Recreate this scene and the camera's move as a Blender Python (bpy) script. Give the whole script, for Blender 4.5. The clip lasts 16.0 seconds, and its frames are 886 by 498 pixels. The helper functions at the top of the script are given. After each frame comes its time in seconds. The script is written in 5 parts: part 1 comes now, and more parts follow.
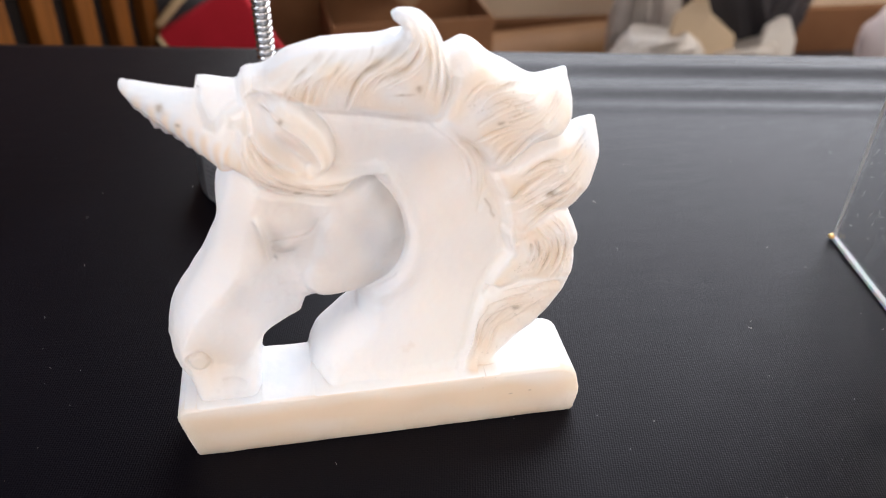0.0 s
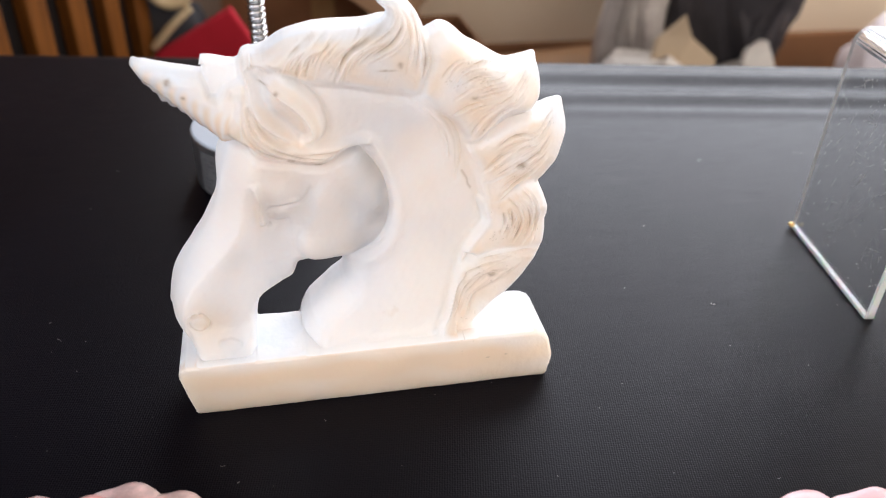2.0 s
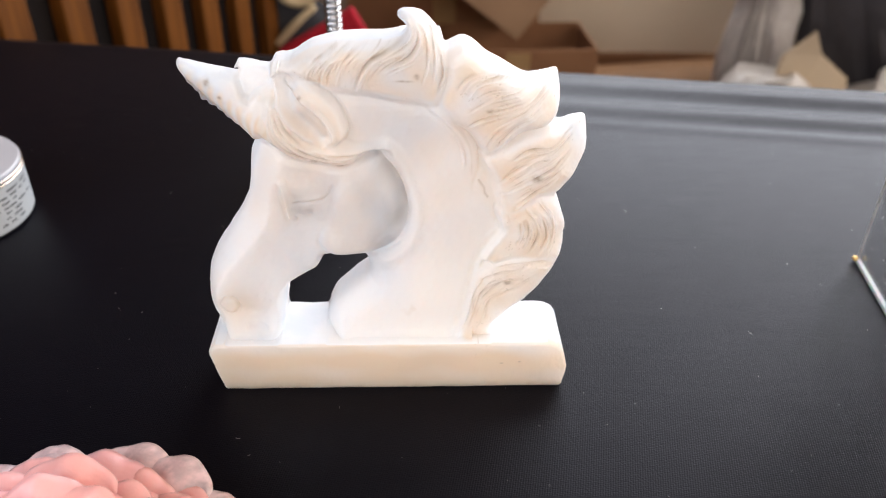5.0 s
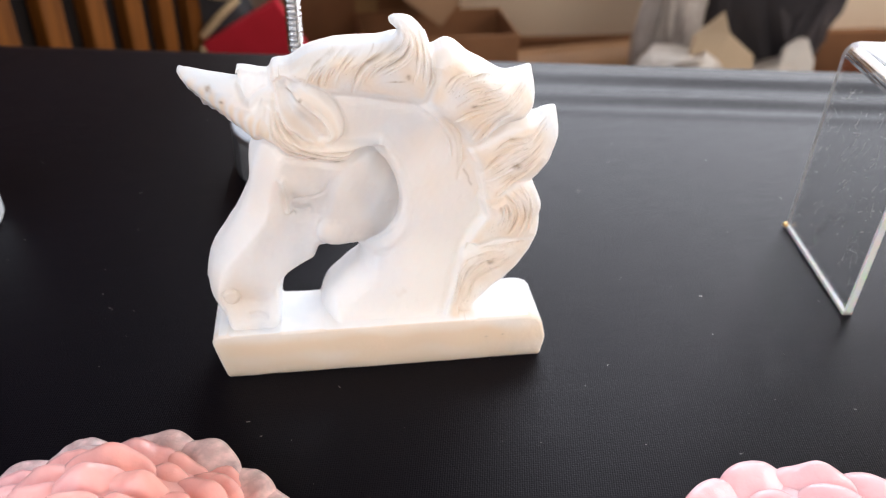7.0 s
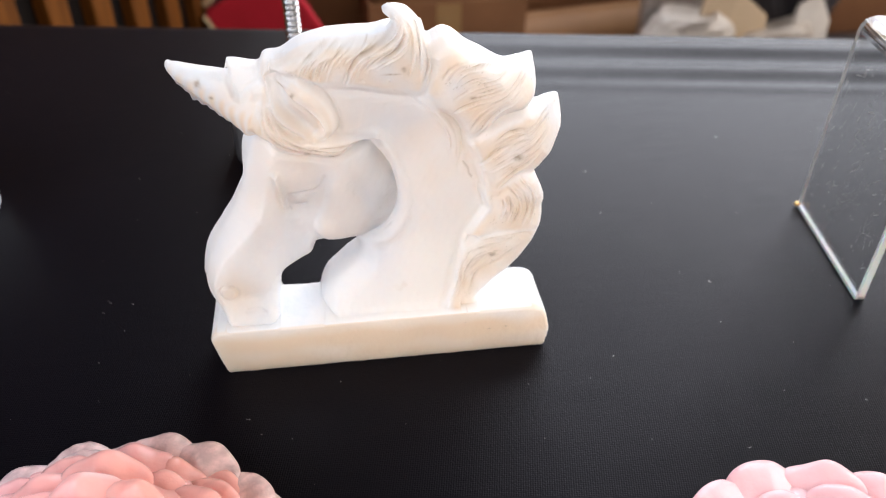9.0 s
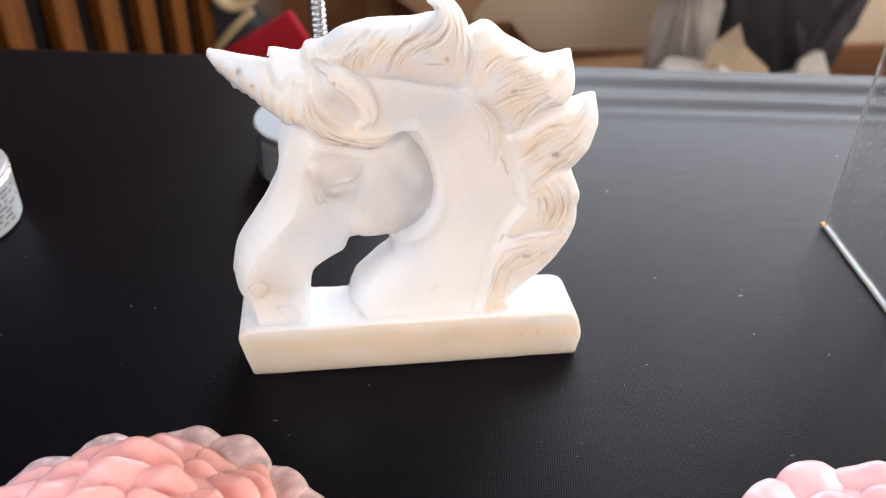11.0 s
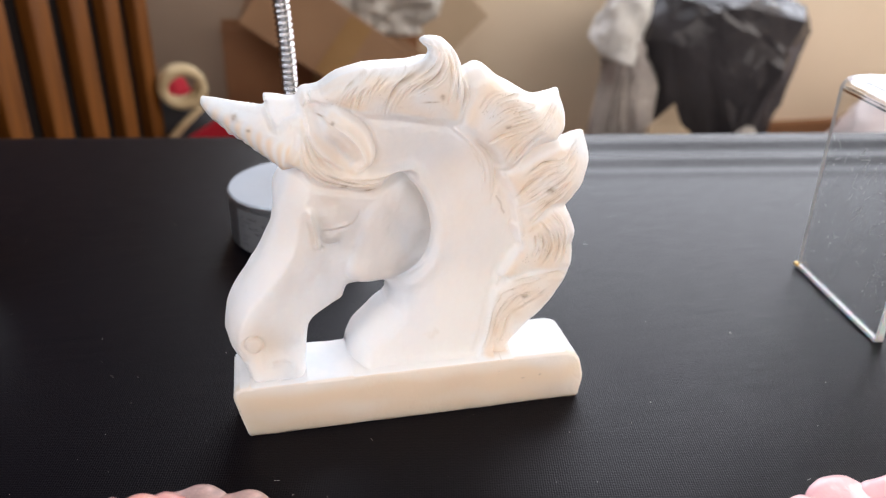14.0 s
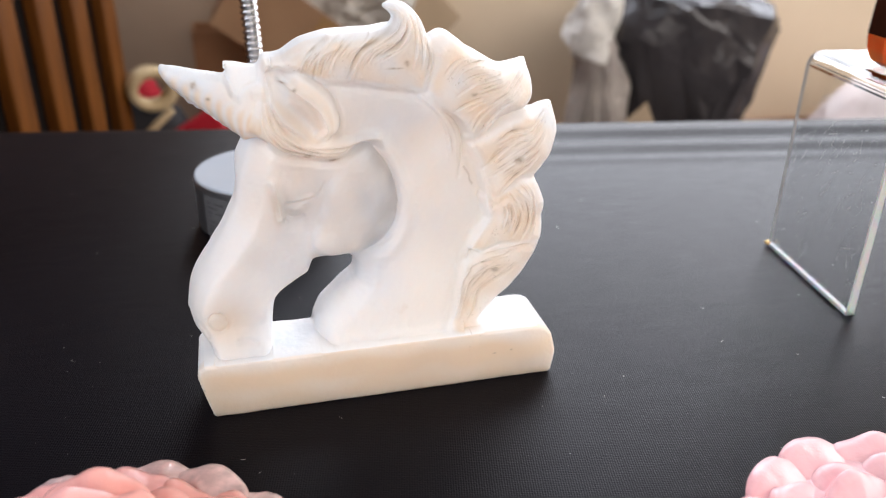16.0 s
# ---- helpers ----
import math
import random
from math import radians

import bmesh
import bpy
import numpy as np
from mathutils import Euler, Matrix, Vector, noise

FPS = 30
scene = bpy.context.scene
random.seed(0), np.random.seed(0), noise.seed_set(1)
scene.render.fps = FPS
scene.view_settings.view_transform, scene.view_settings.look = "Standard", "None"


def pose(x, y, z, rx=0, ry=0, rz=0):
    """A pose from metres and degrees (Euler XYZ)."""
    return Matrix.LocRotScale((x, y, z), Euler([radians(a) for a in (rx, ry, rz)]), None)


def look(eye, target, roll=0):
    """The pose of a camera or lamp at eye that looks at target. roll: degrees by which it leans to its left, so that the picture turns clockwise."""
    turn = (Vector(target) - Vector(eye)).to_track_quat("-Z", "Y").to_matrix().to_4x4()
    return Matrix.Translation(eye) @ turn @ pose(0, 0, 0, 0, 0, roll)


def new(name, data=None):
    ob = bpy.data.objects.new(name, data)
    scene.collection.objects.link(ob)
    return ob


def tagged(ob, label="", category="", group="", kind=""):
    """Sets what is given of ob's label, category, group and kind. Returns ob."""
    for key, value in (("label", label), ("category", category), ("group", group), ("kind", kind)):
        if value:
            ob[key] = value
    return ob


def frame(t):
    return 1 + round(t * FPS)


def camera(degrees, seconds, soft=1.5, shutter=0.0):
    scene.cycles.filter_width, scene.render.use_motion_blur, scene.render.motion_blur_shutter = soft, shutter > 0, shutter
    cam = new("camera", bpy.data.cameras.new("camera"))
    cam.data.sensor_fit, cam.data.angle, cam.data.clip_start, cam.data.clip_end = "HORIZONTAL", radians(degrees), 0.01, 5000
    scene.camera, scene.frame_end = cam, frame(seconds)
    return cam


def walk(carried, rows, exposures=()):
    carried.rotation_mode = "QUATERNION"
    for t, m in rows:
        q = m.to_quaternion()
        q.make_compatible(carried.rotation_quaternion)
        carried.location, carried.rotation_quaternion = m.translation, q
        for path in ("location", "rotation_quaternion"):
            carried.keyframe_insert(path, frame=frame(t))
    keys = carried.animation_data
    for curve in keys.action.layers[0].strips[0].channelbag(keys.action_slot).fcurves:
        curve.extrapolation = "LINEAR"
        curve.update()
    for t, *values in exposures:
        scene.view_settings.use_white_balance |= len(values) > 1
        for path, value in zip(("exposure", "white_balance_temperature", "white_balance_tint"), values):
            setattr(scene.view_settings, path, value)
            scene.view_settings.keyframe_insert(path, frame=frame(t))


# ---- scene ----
cam = camera(57.9, 16.0, soft=1.0)
PATH = [
    (0, (0.036, -0.166, 0.19), (0.375, 1.417, -0.984), 2.1),
    (0.5, (0.031, -0.176, 0.186), (0.413, 1.422, -0.955), 1.9),
    (1, (0.031, -0.183, 0.184), (0.444, 1.42, -0.937), 2.0),
    (1.5, (0.031, -0.193, 0.185), (0.441, 1.42, -0.926), 2.2),
    (2, (0.034, -0.193, 0.187), (0.401, 1.428, -0.926), 2.3),
    (2.5, (0.041, -0.19, 0.189), (0.343, 1.443, -0.926), 2.3),
    (3, (0.049, -0.189, 0.188), (0.256, 1.453, -0.934), 2.2),
    (3.2, (0.051, -0.187, 0.188), (0.223, 1.453, -0.943), 2.2),
    (5.3, (0.065, -0.205, 0.197), (0.137, 1.454, -0.917), 1.1),
    (5.5, (0.062, -0.204, 0.2), (0.161, 1.445, -0.927), 1.1),
    (6, (0.052, -0.215, 0.202), (0.223, 1.43, -0.923), 1.4),
    (6.5, (0.049, -0.222, 0.199), (0.279, 1.414, -0.929), 1.8),
    (7, (0.041, -0.22, 0.205), (0.306, 1.402, -0.936), 2.0),
    (7.5, (0.039, -0.217, 0.209), (0.307, 1.389, -0.952), 1.9),
    (8, (0.042, -0.214, 0.211), (0.302, 1.368, -0.984), 1.7),
    (8.5, (0.045, -0.212, 0.214), (0.289, 1.359, -0.999), 1.1),
    (9, (0.046, -0.209, 0.21), (0.278, 1.36, -1.009), 0.8),
    (11.3, (0.032, -0.219, 0.189), (0.277, 1.438, -0.904), 2.0),
    (11.5, (0.034, -0.224, 0.187), (0.265, 1.436, -0.905), 1.9),
    (12, (0.028, -0.23, 0.184), (0.249, 1.438, -0.897), 2.0),
    (12.5, (0.019, -0.236, 0.187), (0.243, 1.452, -0.862), 1.7),
    (13, (0.018, -0.229, 0.175), (0.275, 1.483, -0.827), 1.3),
    (13.5, (0.013, -0.218, 0.179), (0.349, 1.517, -0.757), 1.1),
    (14, (0.015, -0.219, 0.175), (0.414, 1.526, -0.718), 0.9),
    (14.5, (0.013, -0.217, 0.171), (0.457, 1.528, -0.701), 1.0),
    (15, (0.017, -0.216, 0.171), (0.487, 1.528, -0.684), 1.1),
    (15.5, (0.014, -0.219, 0.168), (0.484, 1.522, -0.698), 1.0),
    (16, (0.018, -0.221, 0.163), (0.472, 1.519, -0.712), 0.8),
]
walk(cam, [(t, look(eye, target, roll)) for t, eye, target, roll in PATH], [(0.0, -0.45, 6700, 14), (12.5, -0.45, 6700, 14), (14.0, -0.53, 6700, 14), (16.0, -0.53, 6700, 14)])

cam.data.dof.use_dof = True
cam.data.dof.focus_distance = 0.242
cam.data.dof.aperture_fstop = 12.0

# ---- world and light ----
world = bpy.data.worlds.new("sky")
scene.world = world
world.use_nodes = True
wn = world.node_tree.nodes
sky = wn.new("ShaderNodeTexSky")
sky.sky_type, sky.sun_disc = "NISHITA", False
sky.sun_elevation, sky.sun_rotation = radians(38), radians(35)
wn["Background"].inputs[1].default_value = 0.12
world.node_tree.links.new(sky.outputs[0], wn["Background"].inputs[0])


def window_light(name, m, sx, sy, watts, colour):
    """An area lamp in a window opening, in place of the daylight that comes through it."""
    lamp = bpy.data.lights.new(name, "AREA")
    lamp.shape, lamp.size, lamp.size_y, lamp.energy, lamp.color = "RECTANGLE", sx, sy, watts, colour
    ob = new(name, lamp)
    ob.matrix_world = m
    return ob


BACK_Y, FLOOR_Z, CEIL_Z, LEFT_X, RIGHT_X, FRONT_Y = 1.32, -0.46, 2.0, -1.3, 2.3, -2.2
WIN_B = (0.08, 2.0, 0.11, 1.77)     # window in the back wall: x0, x1, z0, z1
WIN_E = (-0.9, 0.95, 0.35, 1.8)     # window in the right-hand wall: y0, y1, z0, z1
window_light("back_window_daylight", look((1.04, BACK_Y + 0.03, 0.935), (0.9, -3, -0.1)), 1.84, 1.6, 74, (0.82, 0.90, 1.0))
window_light("side_window_daylight", look((RIGHT_X + 0.03, 0.02, 1.07), (0, 0.02, 0.6)), 1.8, 1.4, 60, (1.0, 0.95, 0.89))
FILL_S = (-0.9, 1.6, 0.3, 1.8)       # unseen window added behind the camera for fill: x0, x1, z0, z1
window_light("front_fill_light", look((0.35, FRONT_Y - 0.03, 1.05), (0.3, 1, 0.5)), 2.4, 1.4, 51, (1.0, 0.92, 0.83))
FILL_W = (-1.5, -0.1, 0.3, 1.7)       # unseen window added at the left for cool fill: y0, y1, z0, z1
window_light("left_fill_light", look((LEFT_X - 0.03, -0.8, 1.0), (0, -0.6, 0.5)), 1.35, 1.35, 33, (0.84, 0.92, 1.0))


# ---- materials ----
def nodes_of(name):
    m = bpy.data.materials.new(name)
    m.use_nodes = True
    t = m.node_tree
    return m, t.nodes, t.links, t.nodes["Principled BSDF"]


def noise_tex(n, l, scale, detail=4, stretch=None):
    tc = n.new("ShaderNodeTexCoord")
    out = tc.outputs["Object"]
    if stretch:
        mp = n.new("ShaderNodeMapping")
        mp.inputs["Scale"].default_value = stretch
        l.new(out, mp.inputs[0])
        out = mp.outputs[0]
    tx = n.new("ShaderNodeTexNoise")
    tx.inputs["Scale"].default_value, tx.inputs["Detail"].default_value = scale, detail
    l.new(out, tx.inputs["Vector"])
    return tx.outputs["Fac"]


def ramp(n, l, fac, stops):
    r = n.new("ShaderNodeValToRGB")
    e = r.color_ramp.elements
    while len(e) < len(stops):
        e.new(0.5)
    for k, (p, c) in zip(e, stops):
        k.position, k.color = p, (*c, 1)
    l.new(fac, r.inputs[0])
    return r.outputs[0]


def bump(n, l, fac, strength, dist, bsdf, before=None):
    b = n.new("ShaderNodeBump")
    b.inputs["Strength"].default_value, b.inputs["Distance"].default_value = strength, dist
    l.new(fac, b.inputs["Height"])
    if before:
        l.new(before, b.inputs["Normal"])
    l.new(b.outputs[0], bsdf.inputs["Normal"])
    return b.outputs[0]


def mat(name, lo, hi, scale=30, rough=0.6, metal=0.0, bumps=(), stretch=None, **more):
    """A surface whose colour wanders between lo and hi; bumps: rows of (scale, strength, metres)."""
    m, n, l, b = nodes_of(name)
    l.new(ramp(n, l, noise_tex(n, l, scale, 5, stretch=stretch), [(0.3, lo), (0.7, hi)]), b.inputs["Base Color"])
    b.inputs["Roughness"].default_value, b.inputs["Metallic"].default_value = rough, metal
    last = None
    for s, k, d in bumps:
        last = bump(n, l, noise_tex(n, l, s, 6, stretch=stretch), k, d, b, last)
    for key, value in more.items():
        b.inputs[key.replace("_", " ")].default_value = value
    return m


def selenite():
    """Milky stone with clearer zones, warm tints that include transmitted light, rusty grit and groove shade in the
    carving.
    """
    m, n, l, b = nodes_of("translucent_selenite")
    big = ramp(n, l, noise_tex(n, l, 24, 7, stretch=(1, 1, 0.6)), [(0.32, (0.70, 0.765, 0.83)), (0.48, (0.84, 0.85, 0.865)), (0.66, (0.90, 0.875, 0.84))])
    stain = ramp(n, l, noise_tex(n, l, 75, 6), [(0.69, (1, 1, 1)), (0.76, (0.66, 0.50, 0.38))])
    mix = n.new("ShaderNodeMixRGB")
    mix.blend_type, mix.inputs[0].default_value = "MULTIPLY", 0.2
    l.new(big, mix.inputs[1])
    l.new(stain, mix.inputs[2])
    last = mix.outputs[0]
    for name, colour, share in (("beige", (0.82, 0.67, 0.52), 1.0), ("residue_shade", (0.36, 0.295, 0.22), 0.8)):
        at = n.new("ShaderNodeAttribute")
        at.attribute_name = name
        over = n.new("ShaderNodeMixRGB")
        over.inputs[2].default_value = (*colour, 1)
        part_of = n.new("ShaderNodeMath")
        part_of.operation, part_of.inputs[1].default_value = "MULTIPLY", share
        l.new(at.outputs["Fac"], part_of.inputs[0])
        l.new(part_of.outputs[0], over.inputs[0])
        l.new(last, over.inputs[1])
        last = over.outputs[0]
    l.new(last, b.inputs["Base Color"])
    at = n.new("ShaderNodeAttribute")
    at.attribute_name = "clear"
    cloud = n.new("ShaderNodeMapRange")
    cloud.inputs["From Min"].default_value, cloud.inputs["From Max"].default_value = 0.3, 0.7
    cloud.inputs["To Min"].default_value, cloud.inputs["To Max"].default_value = 0.35, 1.1
    l.new(noise_tex(n, l, 60, 6, stretch=(1, 1, 0.6)), cloud.inputs["Value"])
    both = n.new("ShaderNodeMath")
    both.operation = "MULTIPLY"
    l.new(at.outputs["Fac"], both.inputs[0])
    l.new(cloud.outputs[0], both.inputs[1])
    l.new(both.outputs[0], b.inputs["Transmission Weight"])
    b.inputs["IOR"].default_value = 1.45
    b.inputs["Specular IOR Level"].default_value = 0.3
    b.inputs["Subsurface Weight"].default_value = 1.0
    b.inputs["Subsurface Radius"].default_value = (1.0, 0.92, 0.86)
    b.inputs["Subsurface Scale"].default_value = 0.0045
    b.inputs["Roughness"].default_value = 0.36
    one = bump(n, l, noise_tex(n, l, 420, 5), 0.3, 0.0006, b)
    two = bump(n, l, noise_tex(n, l, 90, 4), 0.25, 0.0012, b, one)
    # half of the light scatters deep in the stone, half close to its surface
    deep = n.new("ShaderNodeSubsurfaceScattering")
    deep.inputs["Scale"].default_value = 0.028
    deep.inputs["Radius"].default_value = (1.0, 0.95, 0.92)
    l.new(last, deep.inputs["Color"])
    l.new(two, deep.inputs["Normal"])
    mixed = n.new("ShaderNodeMixShader")
    milky = n.new("ShaderNodeMapRange")
    milky.inputs["From Max"].default_value = 0.6
    milky.inputs["To Min"].default_value, milky.inputs["To Max"].default_value = 0.5, 0.12
    l.new(both.outputs[0], milky.inputs["Value"])
    l.new(milky.outputs[0], mixed.inputs[0])
    l.new(b.outputs[0], mixed.inputs[1])
    l.new(deep.outputs[0], mixed.inputs[2])
    l.new(mixed.outputs[0], n["Material Output"].inputs["Surface"])
    return m


def rose_quartz(name, lo, hi, clear, x0, x1, depth=0.028):
    """Cloudy pink stone whose tint drifts across the piece from lo at x0 to hi at x1."""
    m, n, l, b = nodes_of(name)
    geo = n.new("ShaderNodeNewGeometry")
    axes = n.new("ShaderNodeSeparateXYZ")
    l.new(geo.outputs["Position"], axes.inputs[0])
    drift = n.new("ShaderNodeMapRange")
    drift.inputs["From Min"].default_value, drift.inputs["From Max"].default_value = x0, x1
    l.new(axes.outputs["X"], drift.inputs["Value"])
    info = n.new("ShaderNodeObjectInfo")
    vary = n.new("ShaderNodeMath")
    vary.operation, vary.inputs[1].default_value = "MULTIPLY_ADD", 0.15
    l.new(info.outputs["Random"], vary.inputs[0])
    l.new(drift.outputs[0], vary.inputs[2])
    cloudy = n.new("ShaderNodeMath")
    cloudy.operation, cloudy.inputs[1].default_value = "MULTIPLY_ADD", 0.35
    l.new(noise_tex(n, l, 90, 5), cloudy.inputs[0])
    l.new(vary.outputs[0], cloudy.inputs[2])
    l.new(ramp(n, l, cloudy.outputs[0], [(0.4, lo), (0.95, hi)]), b.inputs["Base Color"])
    mottle = n.new("ShaderNodeMapRange")
    mottle.inputs["From Min"].default_value, mottle.inputs["From Max"].default_value = 0.42, 0.60
    mottle.inputs["To Min"].default_value, mottle.inputs["To Max"].default_value = clear, 0.3 * clear
    l.new(noise_tex(n, l, 170, 5), mottle.inputs["Value"])
    l.new(mottle.outputs[0], b.inputs["Transmission Weight"])
    b.inputs["Subsurface Weight"].default_value = 0.3
    b.inputs["Subsurface Radius"].default_value = (1.0, 0.7, 0.66)
    b.inputs["Subsurface Scale"].default_value = depth
    b.inputs["IOR"].default_value = 1.5
    b.inputs["Specular IOR Level"].default_value = 0.35
    b.inputs["Roughness"].default_value = 0.16
    one = bump(n, l, noise_tex(n, l, 160, 4), 0.4, 0.001, b)
    bump(n, l, noise_tex(n, l, 700, 4), 0.12, 0.0003, b, one)
    return m


def cloth_black():
    m, n, l, b = nodes_of("black_cloth")
    c = ramp(n, l, noise_tex(n, l, 9, 5), [(0.3, (0.0013, 0.0014, 0.0032)), (0.75, (0.0028, 0.0029, 0.0055))])
    l.new(c, b.inputs["Base Color"])
    b.inputs["Roughness"].default_value = 0.30
    b.inputs["Specular IOR Level"].default_value = 0.105
    b.inputs["Specular Tint"].default_value = (1.0, 0.92, 0.925, 1)
    tc = n.new("ShaderNodeTexCoord")
    last = None
    for turn, deep in ((12, 0.22), (-78, 0.07)):
        mp = n.new("ShaderNodeMapping")
        mp.inputs["Rotation"].default_value = (0, 0, radians(turn))
        l.new(tc.outputs["Object"], mp.inputs[0])
        w = n.new("ShaderNodeTexWave")
        w.inputs["Scale"].default_value, w.inputs["Distortion"].default_value = 420, 0.6
        l.new(mp.outputs[0], w.inputs[0])
        last = bump(n, l, w.outputs["Fac"], deep, 0.0002, b, last)
    last = bump(n, l, noise_tex(n, l, 1300, 3), 0.4, 0.00025, b, last)
    bump(n, l, noise_tex(n, l, 30, 6, stretch=(1, 5, 1)), 0.05, 0.0015, b, last)
    wear = n.new("ShaderNodeMapRange")
    wear.inputs["To Min"].default_value, wear.inputs["To Max"].default_value = 0.29, 0.47
    l.new(noise_tex(n, l, 60, 6, stretch=(1, 4, 1)), wear.inputs["Value"])
    l.new(wear.outputs[0], b.inputs["Roughness"])
    return m


M_SEL = selenite()
M_PINK = rose_quartz("rose_quartz", (0.975, 0.565, 0.625), (0.965, 0.465, 0.41), 0.0, -0.10, 0.04, 0.003)
M_PALE = rose_quartz("pale_rose_quartz", (0.98, 0.53, 0.56), (0.98, 0.60, 0.63), 0.0, 0.10, 0.22, 0.003)
M_CLEAR = rose_quartz("clear_rose_quartz", (0.99, 0.73, 0.775), (0.985, 0.70, 0.67), 0.40, -0.10, 0.04, 0.003)
M_CLOTH = cloth_black()
M_WALL = mat("beige_wall_paint", (0.70, 0.58, 0.435), (0.79, 0.665, 0.51), 3, 0.85, bumps=((60, 0.1, 0.003),))
M_WALLSHADE = mat("taupe_wall_shade", (0.29, 0.205, 0.145), (0.35, 0.255, 0.185), 5, 0.8, bumps=((60, 0.1, 0.002),))
M_FLOOR = mat("dark_floor", (0.05, 0.04, 0.04), (0.09, 0.075, 0.07), 6, 0.6)
M_CEIL = mat("grey_ceiling", (0.09, 0.088, 0.085), (0.12, 0.117, 0.113), 4, 0.9)
M_WOOD = mat("orange_brown_wood", (0.075, 0.023, 0.003), (0.185, 0.062, 0.008), 14, 0.55, bumps=((60, 0.15, 0.001),), stretch=(6, 6, 0.5), Specular_IOR_Level=0.2)
M_DARKWOOD = mat("dark_wood", (0.006, 0.005, 0.005), (0.014, 0.010, 0.009), 14, 0.8, stretch=(6, 6, 0.5), Specular_IOR_Level=0.1)
M_CARD = mat("cardboard", (0.30, 0.175, 0.10), (0.37, 0.225, 0.13), 12, 0.85, bumps=((150, 0.15, 0.001),))
# darker copy of the cardboard, with the shade put into its colour
M_CARDSHADE = mat("shaded_card_brown", (0.20, 0.088, 0.038), (0.27, 0.125, 0.055), 12, 0.85)
M_TAPE = mat("brown_packing_tape", (0.34, 0.20, 0.09), (0.42, 0.26, 0.12), 12, 0.25)
M_PALECARD = mat("pale_cardboard", (0.52, 0.40, 0.27), (0.60, 0.47, 0.33), 10, 0.8, bumps=((120, 0.15, 0.001),))
M_TUBE = mat("brown_tube_card", (0.26, 0.125, 0.05), (0.34, 0.17, 0.07), 9, 0.6)
M_WHITEBAG = mat("white_polythene", (0.62, 0.60, 0.57), (0.80, 0.79, 0.76), 12, 0.3, bumps=((22, 0.7, 0.02),))
M_WRAP = mat("translucent_wrap", (0.62, 0.58, 0.53), (0.75, 0.72, 0.67), 14, 0.3, bumps=((20, 0.8, 0.02), (70, 0.5, 0.008)), Transmission_Weight=0.35)
M_RED = mat("red_velvet", (0.42, 0.003, 0.016), (0.50, 0.006, 0.026), 20, 0.75, bumps=((80, 0.3, 0.003),))
M_BLACKBAG = mat("black_polythene", (0.040, 0.037, 0.041), (0.060, 0.055, 0.059), 7, 0.13, bumps=((7, 0.5, 0.05), (30, 0.2, 0.006)), Specular_IOR_Level=0.22)
M_GREYBAG = mat("grey_white_polythene", (0.14, 0.10, 0.09), (0.60, 0.56, 0.52), 9, 0.35, bumps=((16, 0.8, 0.02), (50, 0.5, 0.01)))
M_PALEBAG = mat("pale_polythene", (0.36, 0.31, 0.26), (0.66, 0.62, 0.57), 10, 0.35, bumps=((16, 0.8, 0.02), (50, 0.5, 0.01)))
M_PINKBAG = mat("pale_pink_polythene", (0.75, 0.62, 0.60), (0.82, 0.72, 0.70), 8, 0.4, bumps=((14, 0.5, 0.02),))
M_TAN = mat("tan_straw", (0.50, 0.38, 0.22), (0.66, 0.54, 0.34), 40, 0.8, bumps=((120, 0.4, 0.003),))
M_BLACK = mat("black_fabric", (0.01, 0.01, 0.015), (0.02, 0.02, 0.025), 20, 0.7)
M_BLACKPL = mat("black_plastic", (0.012, 0.012, 0.012), (0.02, 0.02, 0.02), 60, 0.3)
M_CHROME = mat("steel", (0.55, 0.55, 0.56), (0.66, 0.66, 0.67), 60, 0.22, 1.0)
M_TIN = mat("brushed_tin", (0.22, 0.22, 0.23), (0.32, 0.32, 0.33), 80, 0.35, 0.9, stretch=(1, 1, 30))
M_LID = mat("white_lacquer", (0.42, 0.41, 0.43), (0.47, 0.46, 0.48), 20, 0.25)
# white lid with the sky's blue reflection put into its base colour
M_LIDSKY = mat("sky_tinted_white_lacquer", (0.50, 0.56, 0.64), (0.55, 0.61, 0.69), 20, 0.2)
M_PAPER = mat("white_label_paper", (0.38, 0.405, 0.42), (0.45, 0.475, 0.49), 30, 0.5)
M_GREYPAPER = mat("grey_label_paper", (0.085, 0.085, 0.09), (0.12, 0.12, 0.125), 30, 0.5)
M_PALEPAPER = mat("white_scrap_paper", (0.66, 0.62, 0.57), (0.76, 0.73, 0.68), 30, 0.6)
M_INK = mat("printed_ink", (0.03, 0.03, 0.035), (0.06, 0.06, 0.065), 200, 0.6)
M_BRASS = mat("brass_wire", (0.75, 0.50, 0.18), (0.85, 0.6, 0.25), 60, 0.3, 1.0)
M_PALEMETAL = mat("pale_gilt_metal", (0.88, 0.74, 0.62), (0.94, 0.82, 0.72), 60, 0.25, 1.0)
M_AMBER = mat("orange_agate", (0.75, 0.10, 0.02), (0.9, 0.22, 0.06), 60, 0.12, Subsurface_Weight=0.6, Subsurface_Scale=0.004)
M_BROWNST = mat("dark_brown_agate", (0.02, 0.006, 0.004), (0.06, 0.015, 0.008), 40, 0.12)
M_LINT = mat("white_lint", (0.6, 0.58, 0.55), (0.8, 0.78, 0.75), 300, 0.9)


